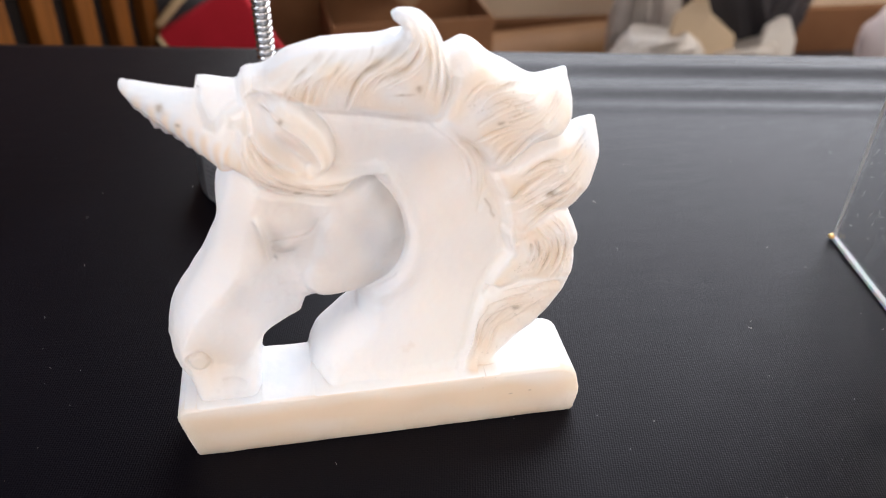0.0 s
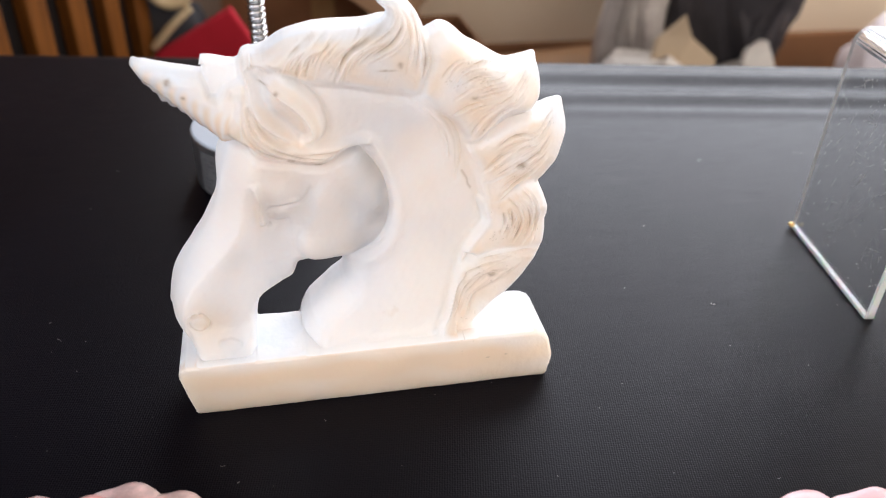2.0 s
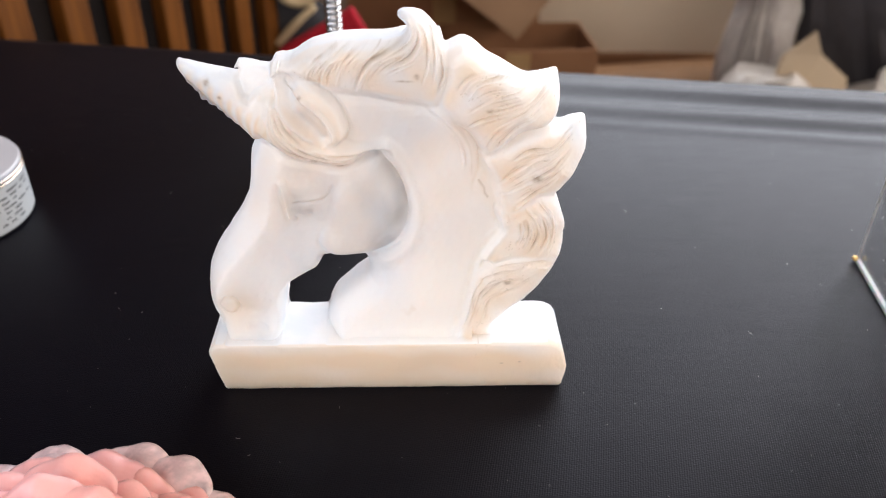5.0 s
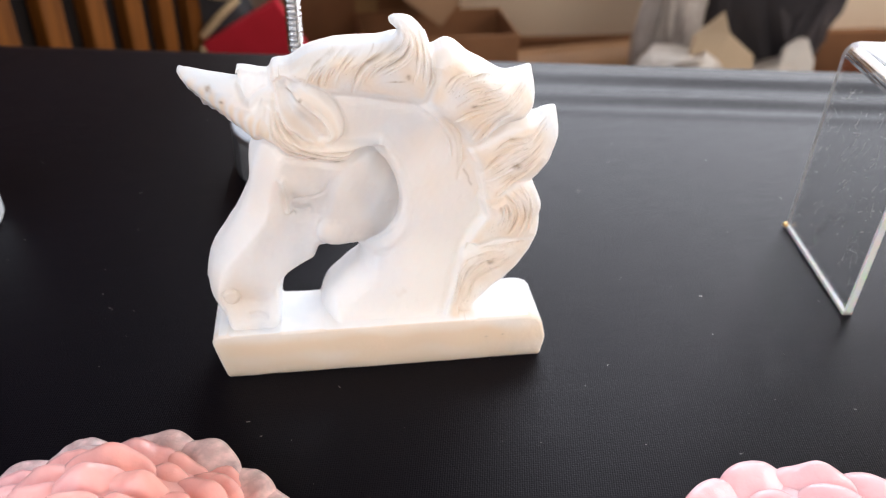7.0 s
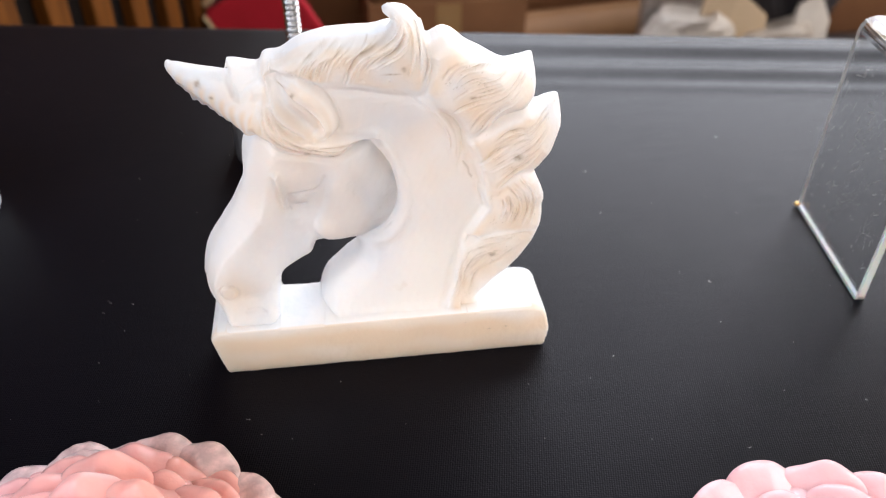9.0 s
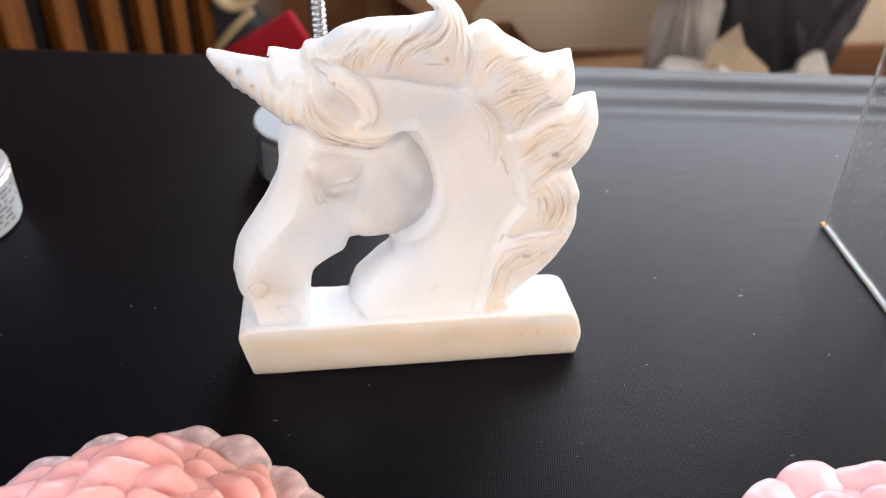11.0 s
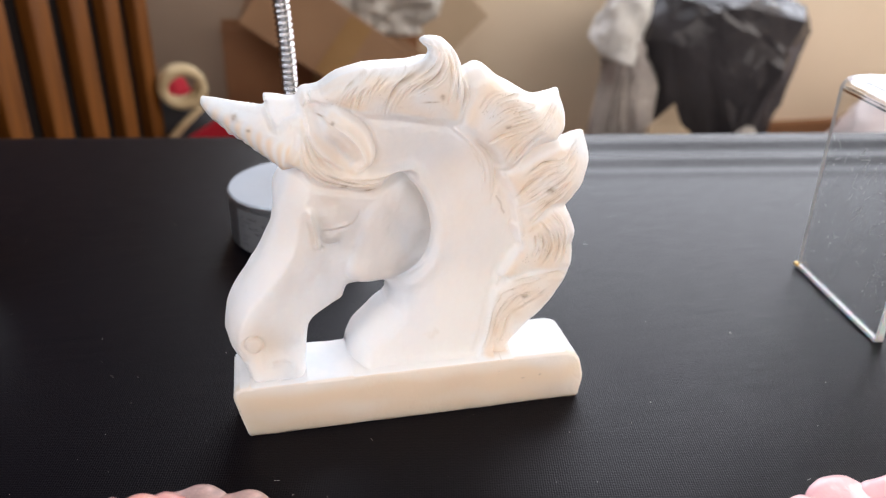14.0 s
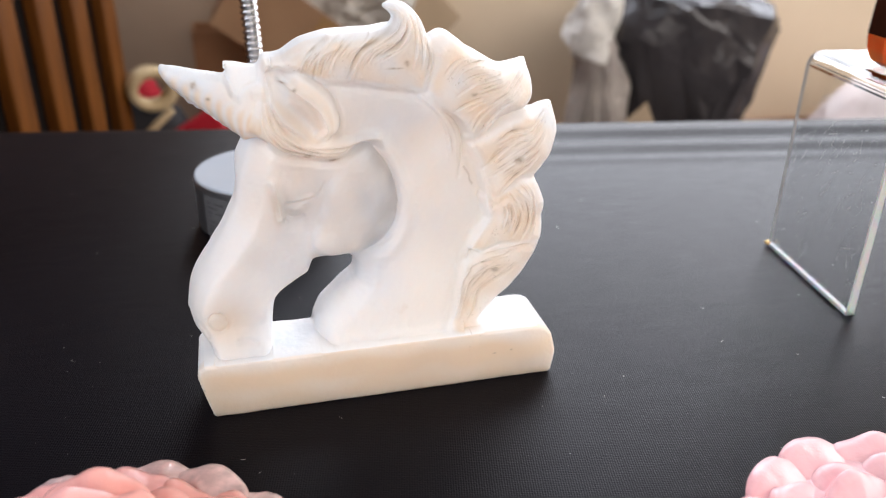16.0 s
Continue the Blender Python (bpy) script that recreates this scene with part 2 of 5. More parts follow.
def acrylic():
    m, n, l, b = nodes_of("clear_acrylic")
    b.inputs["Base Color"].default_value = (0.97, 0.98, 0.98, 1)
    b.inputs["Transmission Weight"].default_value = 1.0
    b.inputs["IOR"].default_value = 1.49
    scr = ramp(n, l, noise_tex(n, l, 60, 8, stretch=(1, 1, 0.35)), [(0.62, (0.0, 0.0, 0.0)), (0.72, (0.25, 0.25, 0.25))])
    l.new(scr, b.inputs["Roughness"])
    return m


M_ACRYL = acrylic()
M_FROST = mat("frosted_acrylic_edge", (0.82, 0.84, 0.85), (0.9, 0.92, 0.93), 300, 0.35, Transmission_Weight=0.45, IOR=1.49)


# white that imitates light piped through the sheet to its edges
M_EDGE = mat("edge_light_white", (0.86, 0.88, 0.89), (0.93, 0.94, 0.95), 200, 0.25, Transmission_Weight=0.25, Subsurface_Weight=0.5, Subsurface_Scale=0.003)


# ---- mesh helpers ----
def mesh_of(name, bm, material, smooth=False):
    me = bpy.data.meshes.new(name)
    bmesh.ops.recalc_face_normals(bm, faces=bm.faces)
    bm.to_mesh(me)
    bm.free()
    me.materials.append(material)
    if smooth:
        me.shade_smooth()
    return me


def thing(name, bm, material, label, category, group="", kind="", smooth=False):
    return tagged(new(name, mesh_of(name, bm, material, smooth)), label, category, group, kind)


def base_of(name, m, label, category, group=""):
    ob = tagged(new(name), label, category, group)
    ob.matrix_world = m
    return ob


def part(name, bm, material, parent, label="", smooth=False):
    ob = new(name, mesh_of(name, bm, material, smooth))
    ob.parent = parent
    return tagged(ob, label)


def box_bm(x0, x1, y0, y1, z0, z1, bevel=0.0, seg=2):
    bm = bmesh.new()
    bmesh.ops.create_cube(bm, size=1)
    for v in bm.verts:
        v.co = Vector(((x0 + x1) / 2 + v.co.x * (x1 - x0), (y0 + y1) / 2 + v.co.y * (y1 - y0), (z0 + z1) / 2 + v.co.z * (z1 - z0)))
    if bevel:
        bmesh.ops.bevel(bm, geom=bm.edges[:], offset=bevel, segments=seg, affect="EDGES", profile=0.5)
    return bm


def lathe_bm(profile, seg=48):
    """A turned shape from rows of (radius, height), closed at both ends."""
    bm = bmesh.new()
    rings = []
    for r, z in profile:
        rings.append([bm.verts.new((r * math.cos(2 * math.pi * k / seg), r * math.sin(2 * math.pi * k / seg), z)) for k in range(seg)])
    for a, b in zip(rings, rings[1:]):
        for k in range(seg):
            bm.faces.new((a[k], a[(k + 1) % seg], b[(k + 1) % seg], b[k]))
    bm.faces.new(rings[0][::-1])
    bm.faces.new(rings[-1])
    return bm


def tube_bm(pts, radius, seg=12, closed=False):
    """A tube round a line of points; radius: a number, or a function of 0 to 1."""
    bm = bmesh.new()
    pts = [Vector(p) for p in pts]
    n = len(pts)
    rings = []
    for i, p in enumerate(pts):
        a = pts[(i - 1) % n] if closed or i else p
        b = pts[(i + 1) % n] if closed or i < n - 1 else p
        q = (b - a).to_track_quat("Z", "Y")
        r = radius(i / (n - 1)) if callable(radius) else radius
        rings.append([bm.verts.new(p + q @ Vector((r * math.cos(2 * math.pi * k / seg), r * math.sin(2 * math.pi * k / seg), 0))) for k in range(seg)])
    pairs = list(zip(rings, rings[1:])) + ([(rings[-1], rings[0])] if closed else [])
    for a, b in pairs:
        for k in range(seg):
            bm.faces.new((a[k], a[(k + 1) % seg], b[(k + 1) % seg], b[k]))
    if not closed:
        bm.faces.new(rings[0][::-1])
        bm.faces.new(rings[-1])
    return bm


# ---- the room ----
def wall(name, bm, label, material=None):
    return thing(name, bm, material or M_WALL, label, "wall", kind="structure")


def joined(boxes):
    bm = bmesh.new()
    for row in boxes:
        piece = box_bm(*row)
        me = bpy.data.meshes.new("piece")
        piece.to_mesh(me)
        piece.free()
        bm.from_mesh(me)
        bpy.data.meshes.remove(me)
    return bm


def window_frame(name, boxes, label):
    ob = tagged(new(name), label, "window", kind="structure")
    for row in boxes:
        part("window_frame", box_bm(*row, 0.004, 1), M_LID, ob)


thing("floor", box_bm(LEFT_X, RIGHT_X, FRONT_Y, BACK_Y + 0.2, FLOOR_Z - 0.1, FLOOR_Z), M_FLOOR, "dark plain floor behind the table", "floor", kind="structure")
# the ceiling is out of view; its dark tone holds down cloth reflections
thing("ceiling", box_bm(LEFT_X, RIGHT_X, FRONT_Y, BACK_Y, CEIL_Z, CEIL_Z + 0.1), M_CEIL, "unseen ceiling, dark grey to dim reflections", "ceiling", kind="structure")
x0, x1, z0, z1 = WIN_B
wall("wall_north", joined([(LEFT_X, x0, BACK_Y, BACK_Y + 0.12, FLOOR_Z, CEIL_Z), (x1, RIGHT_X, BACK_Y, BACK_Y + 0.12, FLOOR_Z, CEIL_Z), (x0, x1, BACK_Y, BACK_Y + 0.12, FLOOR_Z, z0), (x0, x1, BACK_Y, BACK_Y + 0.12, z1, CEIL_Z)]), "beige painted wall behind the table")
window_frame("window_1", [(x0, x0 + 0.04, BACK_Y + 0.05, BACK_Y + 0.1, z0, z1), (x1 - 0.04, x1, BACK_Y + 0.05, BACK_Y + 0.1, z0, z1), (x0 + 0.04, x1 - 0.04, BACK_Y + 0.05, BACK_Y + 0.1, z0, z0 + 0.04), (x0 + 0.04, x1 - 0.04, BACK_Y + 0.05, BACK_Y + 0.1, z1 - 0.04, z1)], "white window frame above the bags")
# added panel: its taupe stands in for the wall's dimmer light here
wall("wall_shade_north", box_bm(LEFT_X, 0.0, BACK_Y - 0.012, BACK_Y - 0.002, FLOOR_Z, 1.9), "taupe panel added to darken the wall behind the slats", M_WALLSHADE)
x0, x1, z0, z1 = FILL_S
wall("wall_south", joined([(LEFT_X, x0, FRONT_Y - 0.12, FRONT_Y, FLOOR_Z, CEIL_Z), (x1, RIGHT_X, FRONT_Y - 0.12, FRONT_Y, FLOOR_Z, CEIL_Z), (x0, x1, FRONT_Y - 0.12, FRONT_Y, FLOOR_Z, z0), (x0, x1, FRONT_Y - 0.12, FRONT_Y, z1, CEIL_Z)]), "plain beige wall with an added fill window")
window_frame("fill_window_front", [(x0, x0 + 0.04, FRONT_Y - 0.1, FRONT_Y - 0.05, z0, z1), (x1 - 0.04, x1, FRONT_Y - 0.1, FRONT_Y - 0.05, z0, z1), (x0 + 0.04, x1 - 0.04, FRONT_Y - 0.1, FRONT_Y - 0.05, z0, z0 + 0.04), (x0 + 0.04, x1 - 0.04, FRONT_Y - 0.1, FRONT_Y - 0.05, z1 - 0.04, z1)], "white frame of the unseen fill window behind the viewer")
y0, y1, z0, z1 = FILL_W
# unseen wall, kept dark so the cloth's left part reflects little
wall("wall_west", joined([(LEFT_X - 0.12, LEFT_X, FRONT_Y, y0, FLOOR_Z, CEIL_Z), (LEFT_X - 0.12, LEFT_X, y1, BACK_Y, FLOOR_Z, CEIL_Z), (LEFT_X - 0.12, LEFT_X, y0, y1, FLOOR_Z, z0), (LEFT_X - 0.12, LEFT_X, y0, y1, z1, CEIL_Z)]), "unseen dark brown side wall with an added fill window", M_CARDSHADE)
# frame round the added fill opening, out of view
window_frame("fill_window_left", [(LEFT_X - 0.1, LEFT_X - 0.05, y0, y0 + 0.04, z0, z1), (LEFT_X - 0.1, LEFT_X - 0.05, y1 - 0.04, y1, z0, z1), (LEFT_X - 0.1, LEFT_X - 0.05, y0 + 0.04, y1 - 0.04, z0, z0 + 0.04), (LEFT_X - 0.1, LEFT_X - 0.05, y0 + 0.04, y1 - 0.04, z1 - 0.04, z1)], "white window frame in the side wall")
y0, y1, z0, z1 = WIN_E
wall("wall_east", joined([(RIGHT_X, RIGHT_X + 0.12, FRONT_Y, y0, FLOOR_Z, CEIL_Z), (RIGHT_X, RIGHT_X + 0.12, y1, BACK_Y, FLOOR_Z, CEIL_Z), (RIGHT_X, RIGHT_X + 0.12, y0, y1, FLOOR_Z, z0), (RIGHT_X, RIGHT_X + 0.12, y0, y1, z1, CEIL_Z)]), "plain beige side wall with a wide window")
window_frame("window_2", [(RIGHT_X + 0.05, RIGHT_X + 0.1, y0, y0 + 0.04, z0, z1), (RIGHT_X + 0.05, RIGHT_X + 0.1, y1 - 0.04, y1, z0, z1), (RIGHT_X + 0.05, RIGHT_X + 0.1, y0 + 0.04, y1 - 0.04, z0, z0 + 0.04), (RIGHT_X + 0.05, RIGHT_X + 0.1, y0 + 0.04, y1 - 0.04, z1 - 0.04, z1)], "white window frame in the side wall")
thing("baseboard", box_bm(LEFT_X, RIGHT_X, BACK_Y - 0.02, BACK_Y - 0.002, FLOOR_Z, FLOOR_Z + 0.1, 0.004), M_CARDSHADE, "brown wooden skirting along the beige wall", "baseboard", kind="structure")

# ---- the table and its cloth ----
EDGE_SLOPE = -0.155


def edge_y(x):
    """The far edge of the table top."""
    return 0.322 + EDGE_SLOPE * x


def table():
    ob = base_of("table", pose(0.1, -0.15, FLOOR_Z), "low table under a black cloth", "table")
    bm = box_bm(-0.8, 0.9, -0.5, 0.5, 0.0, 0.02)
    for v in bm.verts:
        v.co.z += -FLOOR_Z - 0.024
        if v.co.y > 0:
            v.co.y = edge_y(v.co.x + 0.1) + 0.15 - 0.012
    part("tabletop", bm, M_DARKWOOD, ob)
    for x, y in ((-0.74, -0.45), (0.84, -0.45), (-0.74, 0.33), (0.84, 0.15)):
        part("leg", box_bm(x - 0.02, x + 0.02, y - 0.02, y + 0.02, 0.0, -FLOOR_Z - 0.024), M_DARKWOOD, ob)
    return ob


def tablecloth():
    bm = bmesh.new()
    xs = np.linspace(-0.72, 1.02, 117)
    # distance back from the far edge, dense near it; negative: hanging down behind it
    vs = np.concatenate([[-0.40, -0.2, -0.08, -0.03, -0.016, -0.008, -0.003], np.linspace(0.0, 0.12, 49)[1:], np.linspace(0.12, 0.9, 40)[1:]])
    rows = []
    for v in vs:
        row = []
        for x in xs:
            ey = edge_y(x)
            if v <= 0:
                y, z = ey + min(0.004, -v), -max(0.0, -v - 0.002) - 0.004
            else:
                y, z = ey - v, -0.004 * max(0.0, 1 - v / 0.012) ** 2
                k = min(1.0, max(0.0, (x - 0.06) / 0.22))
                z += k * (0.0022 * math.exp(-((v - 0.029) / 0.009) ** 2) + 0.0024 * math.exp(-((v - 0.063) / 0.010) ** 2) - 0.0008 * math.exp(-((v - 0.047) / 0.008) ** 2) + 0.0008 * math.exp(-((v - 0.085) / 0.006) ** 2))
            row.append(bm.verts.new((x, y, z)))
        rows.append(row)
    for a, b in zip(rows, rows[1:]):
        for k in range(len(xs) - 1):
            bm.faces.new((a[k], a[k + 1], b[k + 1], b[k]))
    ob = thing("tablecloth", bm, M_CLOTH, "black woven tablecloth with folds along its far edge", "tablecloth", smooth=True)
    return ob


table()
tablecloth()


# ---- the carved head ----
def sd_poly(poly, X, Z):
    """Signed distance to a closed outline, negative inside."""
    p = np.array(poly, float)
    q = np.roll(p, -1, 0)
    d2 = np.full(X.shape, 1e9)
    inside = np.zeros(X.shape, bool)
    for (ax, az), (bx, bz) in zip(p, q):
        ex, ez = bx - ax, bz - az
        t = np.clip(((X - ax) * ex + (Z - az) * ez) / (ex * ex + ez * ez + 1e-12), 0, 1)
        d2 = np.minimum(d2, (X - ax - t * ex) ** 2 + (Z - az - t * ez) ** 2)
        if az != bz:
            cross = ((az > Z) != (bz > Z)) & (X < ex * (Z - az) / (bz - az) + ax)
            inside ^= cross
    d = np.sqrt(d2)
    return np.where(inside, -d, d)


def smooth_line(pts, n=8):
    """Points along a Catmull-Rom curve."""
    p = [pts[0], *pts, pts[-1]]
    out = []
    for i in range(1, len(p) - 2):
        a, b, c, d = (np.array(q, float) for q in p[i - 1:i + 3])
        for k in range(n):
            t = k / n
            out.append(0.5 * (2 * b + (c - a) * t + (2 * a - 5 * b + 4 * c - d) * t * t + (3 * b - a - 3 * c + d) * t ** 3))
    out.append(np.array(pts[-1], float))
    return np.array(out)


def round_line(pts, n=5):
    """A closed outline through the points, with rounded turns."""
    m = len(pts)
    out = []
    for i in range(m):
        a, b, c, d = (np.array(pts[(i + k) % m], float) for k in (-1, 0, 1, 2))
        for k in range(n):
            t = k / n
            p = 0.5 * (2 * b + (c - a) * t + (2 * a - 5 * b + 4 * c - d) * t * t + (3 * b - a - 3 * c + d) * t ** 3)
            q = b + (c - b) * t
            out.append(0.75 * p + 0.25 * q)
    return out


def along(pts, X, Z):
    """Distance to an open curve, the side that a point lies on, and how far along it is (0 to 1)."""
    p = smooth_line(pts)
    best, off, par = np.full(X.shape, 1e9), np.zeros(X.shape), np.zeros(X.shape)
    n = len(p) - 1
    for i in range(n):
        (ax, az), (bx, bz) = p[i], p[i + 1]
        ex, ez = bx - ax, bz - az
        ln = math.hypot(ex, ez) + 1e-9
        t = np.clip(((X - ax) * ex + (Z - az) * ez) / ln ** 2, 0, 1)
        d = np.hypot(X - ax - t * ex, Z - az - t * ez)
        side = ((X - ax) * ez - (Z - az) * ex) / ln
        m = d < best
        best, off, par = np.where(m, d, best), np.where(m, np.sign(side) * d, off), np.where(m, (i + t) / n, par)
    return best, off, par


FRONT_LOCK = [
    [(34, 107.6), (36.2, 112.3), (39.9, 115.4), (46.4, 118.9)],
    [(38.3, 105.8), (39.7, 111.3), (43.9, 115.9), (48, 118.1)],
    [(42.5, 106.5), (44.6, 112.5), (47.9, 116.2), (52.7, 118.4)],
    [(48.2, 104.8), (50, 110.1), (52.6, 114), (56.7, 116.2), (60.8, 118.4), (63, 120.7), (63.3, 123.3), (62.1, 125.5)],
    [(55.8, 111), (59.1, 112.9), (63.2, 115.1), (65.4, 118.2), (66.1, 121.1), (64.8, 124.2), (62.9, 126.1)]]
CREST = [
    [(66.8, 107.2), (68.3, 113.3), (68, 120.5), (66.1, 125.2)],
    [(69.7, 107.1), (70.5, 113.3), (69.8, 119.7), (67.9, 124.4), (65.4, 126.8)],
    [(71, 104.2), (72.7, 109.6), (72, 115.1), (70.3, 120.4), (68.2, 124.7)]]
SECOND_LOCK = [
    [(76.5, 105.5), (79.8, 109.4), (84, 110.9), (88.5, 110.4), (92, 108.8)],
    [(79, 102.6), (82.7, 107.5), (87, 108.8), (91.4, 108.1), (95.3, 106.5), (99.4, 106.7)],
    [(80, 99), (85.4, 102.3), (90.7, 104), (96.8, 105.1), (101.7, 105.6)],
    [(79.5, 94.1), (85, 97.2), (93.8, 99.3), (100, 102.5), (103.5, 105)],
    [(85.6, 87.4), (88.7, 92.6), (96.6, 98.6), (101, 101.6), (104.3, 103.9)],
    [(87.7, 86.6), (90.3, 90.1), (94.6, 94.8), (99.4, 97.5), (103.8, 100.9)]]
THIRD_LOCK = [
    [(93, 83), (98.7, 86.9), (105.2, 87.4), (109.1, 89.4), (112.4, 90.8)],
    [(89.4, 74.5), (94.4, 79.7), (100.7, 83.9), (107.2, 85.7), (112.6, 89.1)],
    [(90.6, 71.9), (96.5, 74.9), (102.9, 78.5), (108.3, 82.5), (112.6, 86)],
    [(95, 66.3), (99.5, 71.2), (105, 75.5), (109.8, 81)]]
CURL = [
    [(96.9, 54), (98.1, 58.3), (97.3, 62.4)],
    [(98.9, 52.4), (100.6, 58.1), (99.2, 63.6)],
    [(100.5, 50.4), (103.4, 56.8), (102.1, 62.5), (98.6, 66.8)],
    [(103.5, 49), (106.2, 56.5), (104.6, 63.7), (100.8, 68)],
    [(106.1, 48.6), (108.3, 57.3), (106.8, 65.5), (103.2, 70.3)]]
NAPE = [
    [(107.9, 47.9), (102.1, 47.3), (96.2, 46.3), (90.4, 44.9)],
    [(101.2, 46.1), (95.3, 43.9), (89.5, 42.4), (85.3, 39.8)],
    [(98.5, 40.4), (92.6, 40), (87.8, 35.2), (85.2, 30.1), (84.1, 25.9)],
    [(105.2, 44.2), (101.4, 40.3), (96.6, 37.4), (89.8, 33.5), (87.7, 26.5), (85.2, 22.4)]]
FRINGE_STRANDS = [
    [(24, 101.4), (23.7, 95.7), (24.7, 91.5), (28.4, 87), (35.5, 84.3), (42.9, 82.8)],
    [(25, 99.8), (25.6, 95), (27.7, 91), (31.5, 87.6), (38, 85), (46, 84)],
    [(26.1, 98.1), (28.1, 93.3), (31.8, 89.3), (37.2, 86.1), (44, 85.4), (51, 86.4)]]
# locks, lowest first: depth, edge width, fall at the edge, shape
LOCKS = [
    (5.0, 3.5, 2.6, [(85, 42.5), (92, 47), (100, 49), (109, 50), (116, 44), (112, 33), (98, 22), (90, 12), (77, 12), (79.2, 19.8), (81.7, 27.3), (83.4, 35.8)]),
    (5.6, 3.2, 2.4, [(90, 66), (92.6, 58.6), (91.6, 56.1), (88.8, 51.9), (86.6, 47.5), (90, 45.8), (97, 47.8), (104, 47.2), (112, 48), (118, 58), (115, 70), (104, 71), (98, 68)]),
    (5.9, 4.0, 2.6, [(85.5, 84), (92, 87.5), (98, 91), (106, 93), (120, 98), (120, 80), (110, 71.5), (103, 70.5), (97, 64.5), (92.5, 63), (90.2, 70), (88.4, 77)]),
    (5.6, 4.6, 3.0, [(72, 118), (73.6, 110), (71.5, 101), (77, 95), (82, 90.5), (85.8, 84.4), (89.3, 85.6), (96, 91.5), (103, 93.6), (112, 99), (112, 112), (90, 121)]),
    (5.4, 8.0, 2.0, [(24, 109), (29.4, 109), (33.1, 106.9), (41, 104.9), (52.3, 103.5), (62.2, 101.6), (71, 101), (73.2, 107), (73.4, 112), (72.3, 117), (70.4, 121.5), (69, 125), (71, 131), (56, 131), (30, 124)])]
# tips that bend to the rear: x, z, reach, depth
TIPS = [(107.6, 106, 13, 12), (117.5, 91.5, 15, 14), (60, 126.5, 6, 3), (113, 56, 7, 4)]
EAR = [(25.2, 111.2), (28.8, 110), (33.2, 108.5), (38.5, 105.6), (43, 100.9), (45.2, 94.1), (44.5, 89.9), (41.6, 88), (38.2, 86.9), (33.5, 89.8), (29.7, 93.4), (27.1, 96.9), (26, 100.2), (25.6, 104), (24.6, 108)]
EAR_RIDGE = [(28.5, 107), (30.6, 105.2), (32.8, 103.7), (37.4, 100.2), (40.4, 96.1), (41.5, 91.8), (39.4, 89.2)]
EAR_SIDE = [(25, 109.5), (25.9, 104), (26.3, 100), (27.6, 96.6), (30, 93.5), (33.7, 90.2)]
FRINGE = [(19.3, 91.9), (22, 98), (23.2, 104), (26, 104), (27, 98), (32, 92), (40, 89), (48, 88.4), (54, 88.8), (57.5, 88.8), (59.4, 84.5), (57.5, 86), (54.5, 86.6), (51.4, 85.9), (45.4, 82.3), (42.8, 81.6), (36.2, 82.5), (28.2, 84.5), (23.6, 87.9)]
OUTLINE_A = [(-3.2, 109), (-4.1, 107.9), (-4.2, 106.4), (-2.4, 103.6), (4.6, 98.4), (12.6, 92.4), (17.6, 88.2), (14.6, 80.3), (14.2, 73.1), (12.6, 66.6), (9.4, 60.2), (4.6, 52.8), (-0.4, 45.4), (-3.4, 39.4), (-4.9, 32), (-4.3, 28),
             (-2.0, 23.6), (0.2, 21.2), (2.5, 19.4), (1.5, 14), (87, 14), (89.8, 22)]
OUTLINE_B = [(94.2, 27.6), (99.9, 32.6), (104.6, 37.2), (107.2, 41.6), (110.4, 47), (112.3, 54), (111.4, 63), (108, 70.8), (109.6, 74), (113.6, 79.6), (116.8, 84.5), (117.4, 90.6), (116.4, 92.5), (112.7, 92.0), (109.6, 90.9), (105.2, 92),
             (107.1, 97), (107.9, 102.6), (107.4, 106.4), (105.8, 106.9), (101.5, 105.9), (98.4, 105.6), (95.6, 106.5), (91, 109.3), (85.5, 112.3), (81.2, 116), (78.3, 116.8)]
OUTLINE_C = [(75.6, 115.6), (73.6, 115), (72.4, 118.6), (70, 122.6), (67, 125.4), (63.4, 126.2), (60.9, 125.6), (60.3, 124.4), (62.2, 123), (63, 121.3), (61.5, 119.3), (58, 118.3), (52, 118), (43.6, 117.6), (36, 115.7), (29.8, 112), (25, 111.2),
             (22.8, 108.2), (14, 109.6), (14.2, 106.6), (4.6, 108)]
BLOCK = [(0.8, 0), (0.0, 0.6), (-2.0, 9), (-3.3, 15.2), (-3.4, 16.6), (-2.7, 18.2), (-1.0, 19.5), (1.5, 19.6), (107, 19.6), (110.5, 19.2), (113, 18.0), (114.7, 15.8), (116.4, 9), (116.4, 7), (115.2, 0.7), (114.3, 0)]
HOLE = [(20.9, 16.5), (21.3, 28), (22.6, 34.6), (24.1, 38.0), (29.9, 42.4), (36.3, 46.6), (38.6, 47.4), (45.6, 47.3), (49.6, 43.6), (49.4, 38), (44, 33.2), (38, 27.2), (35.4, 22), (34, 16.5)]
# rusty spots: x, z, half width, half height
SPOTS = [(65.6, 109.9, 0.7, 0.8), (62, 108.6, 2.2, 0.25), (86.4, 99.5, 1.1, 0.6), (43.1, 81.9, 1.7, 0.6), (35.7, 84.1, 1.3, 0.6), (5.3, 104, 1.0, 1.2), (9, 100.5, 0.6, 0.5), (101.6, 77.6, 1.6, 1.1), (94.8, 39.8, 1.5, 0.6), (29.9, 105.2, 1.0, 0.4), (32.9, 104.0, 0.7, 0.4), (100, 11.5, 0.5, 0.3), (94, 11, 0.6, 0.25), (-2, 11, 0.5, 0.4)]
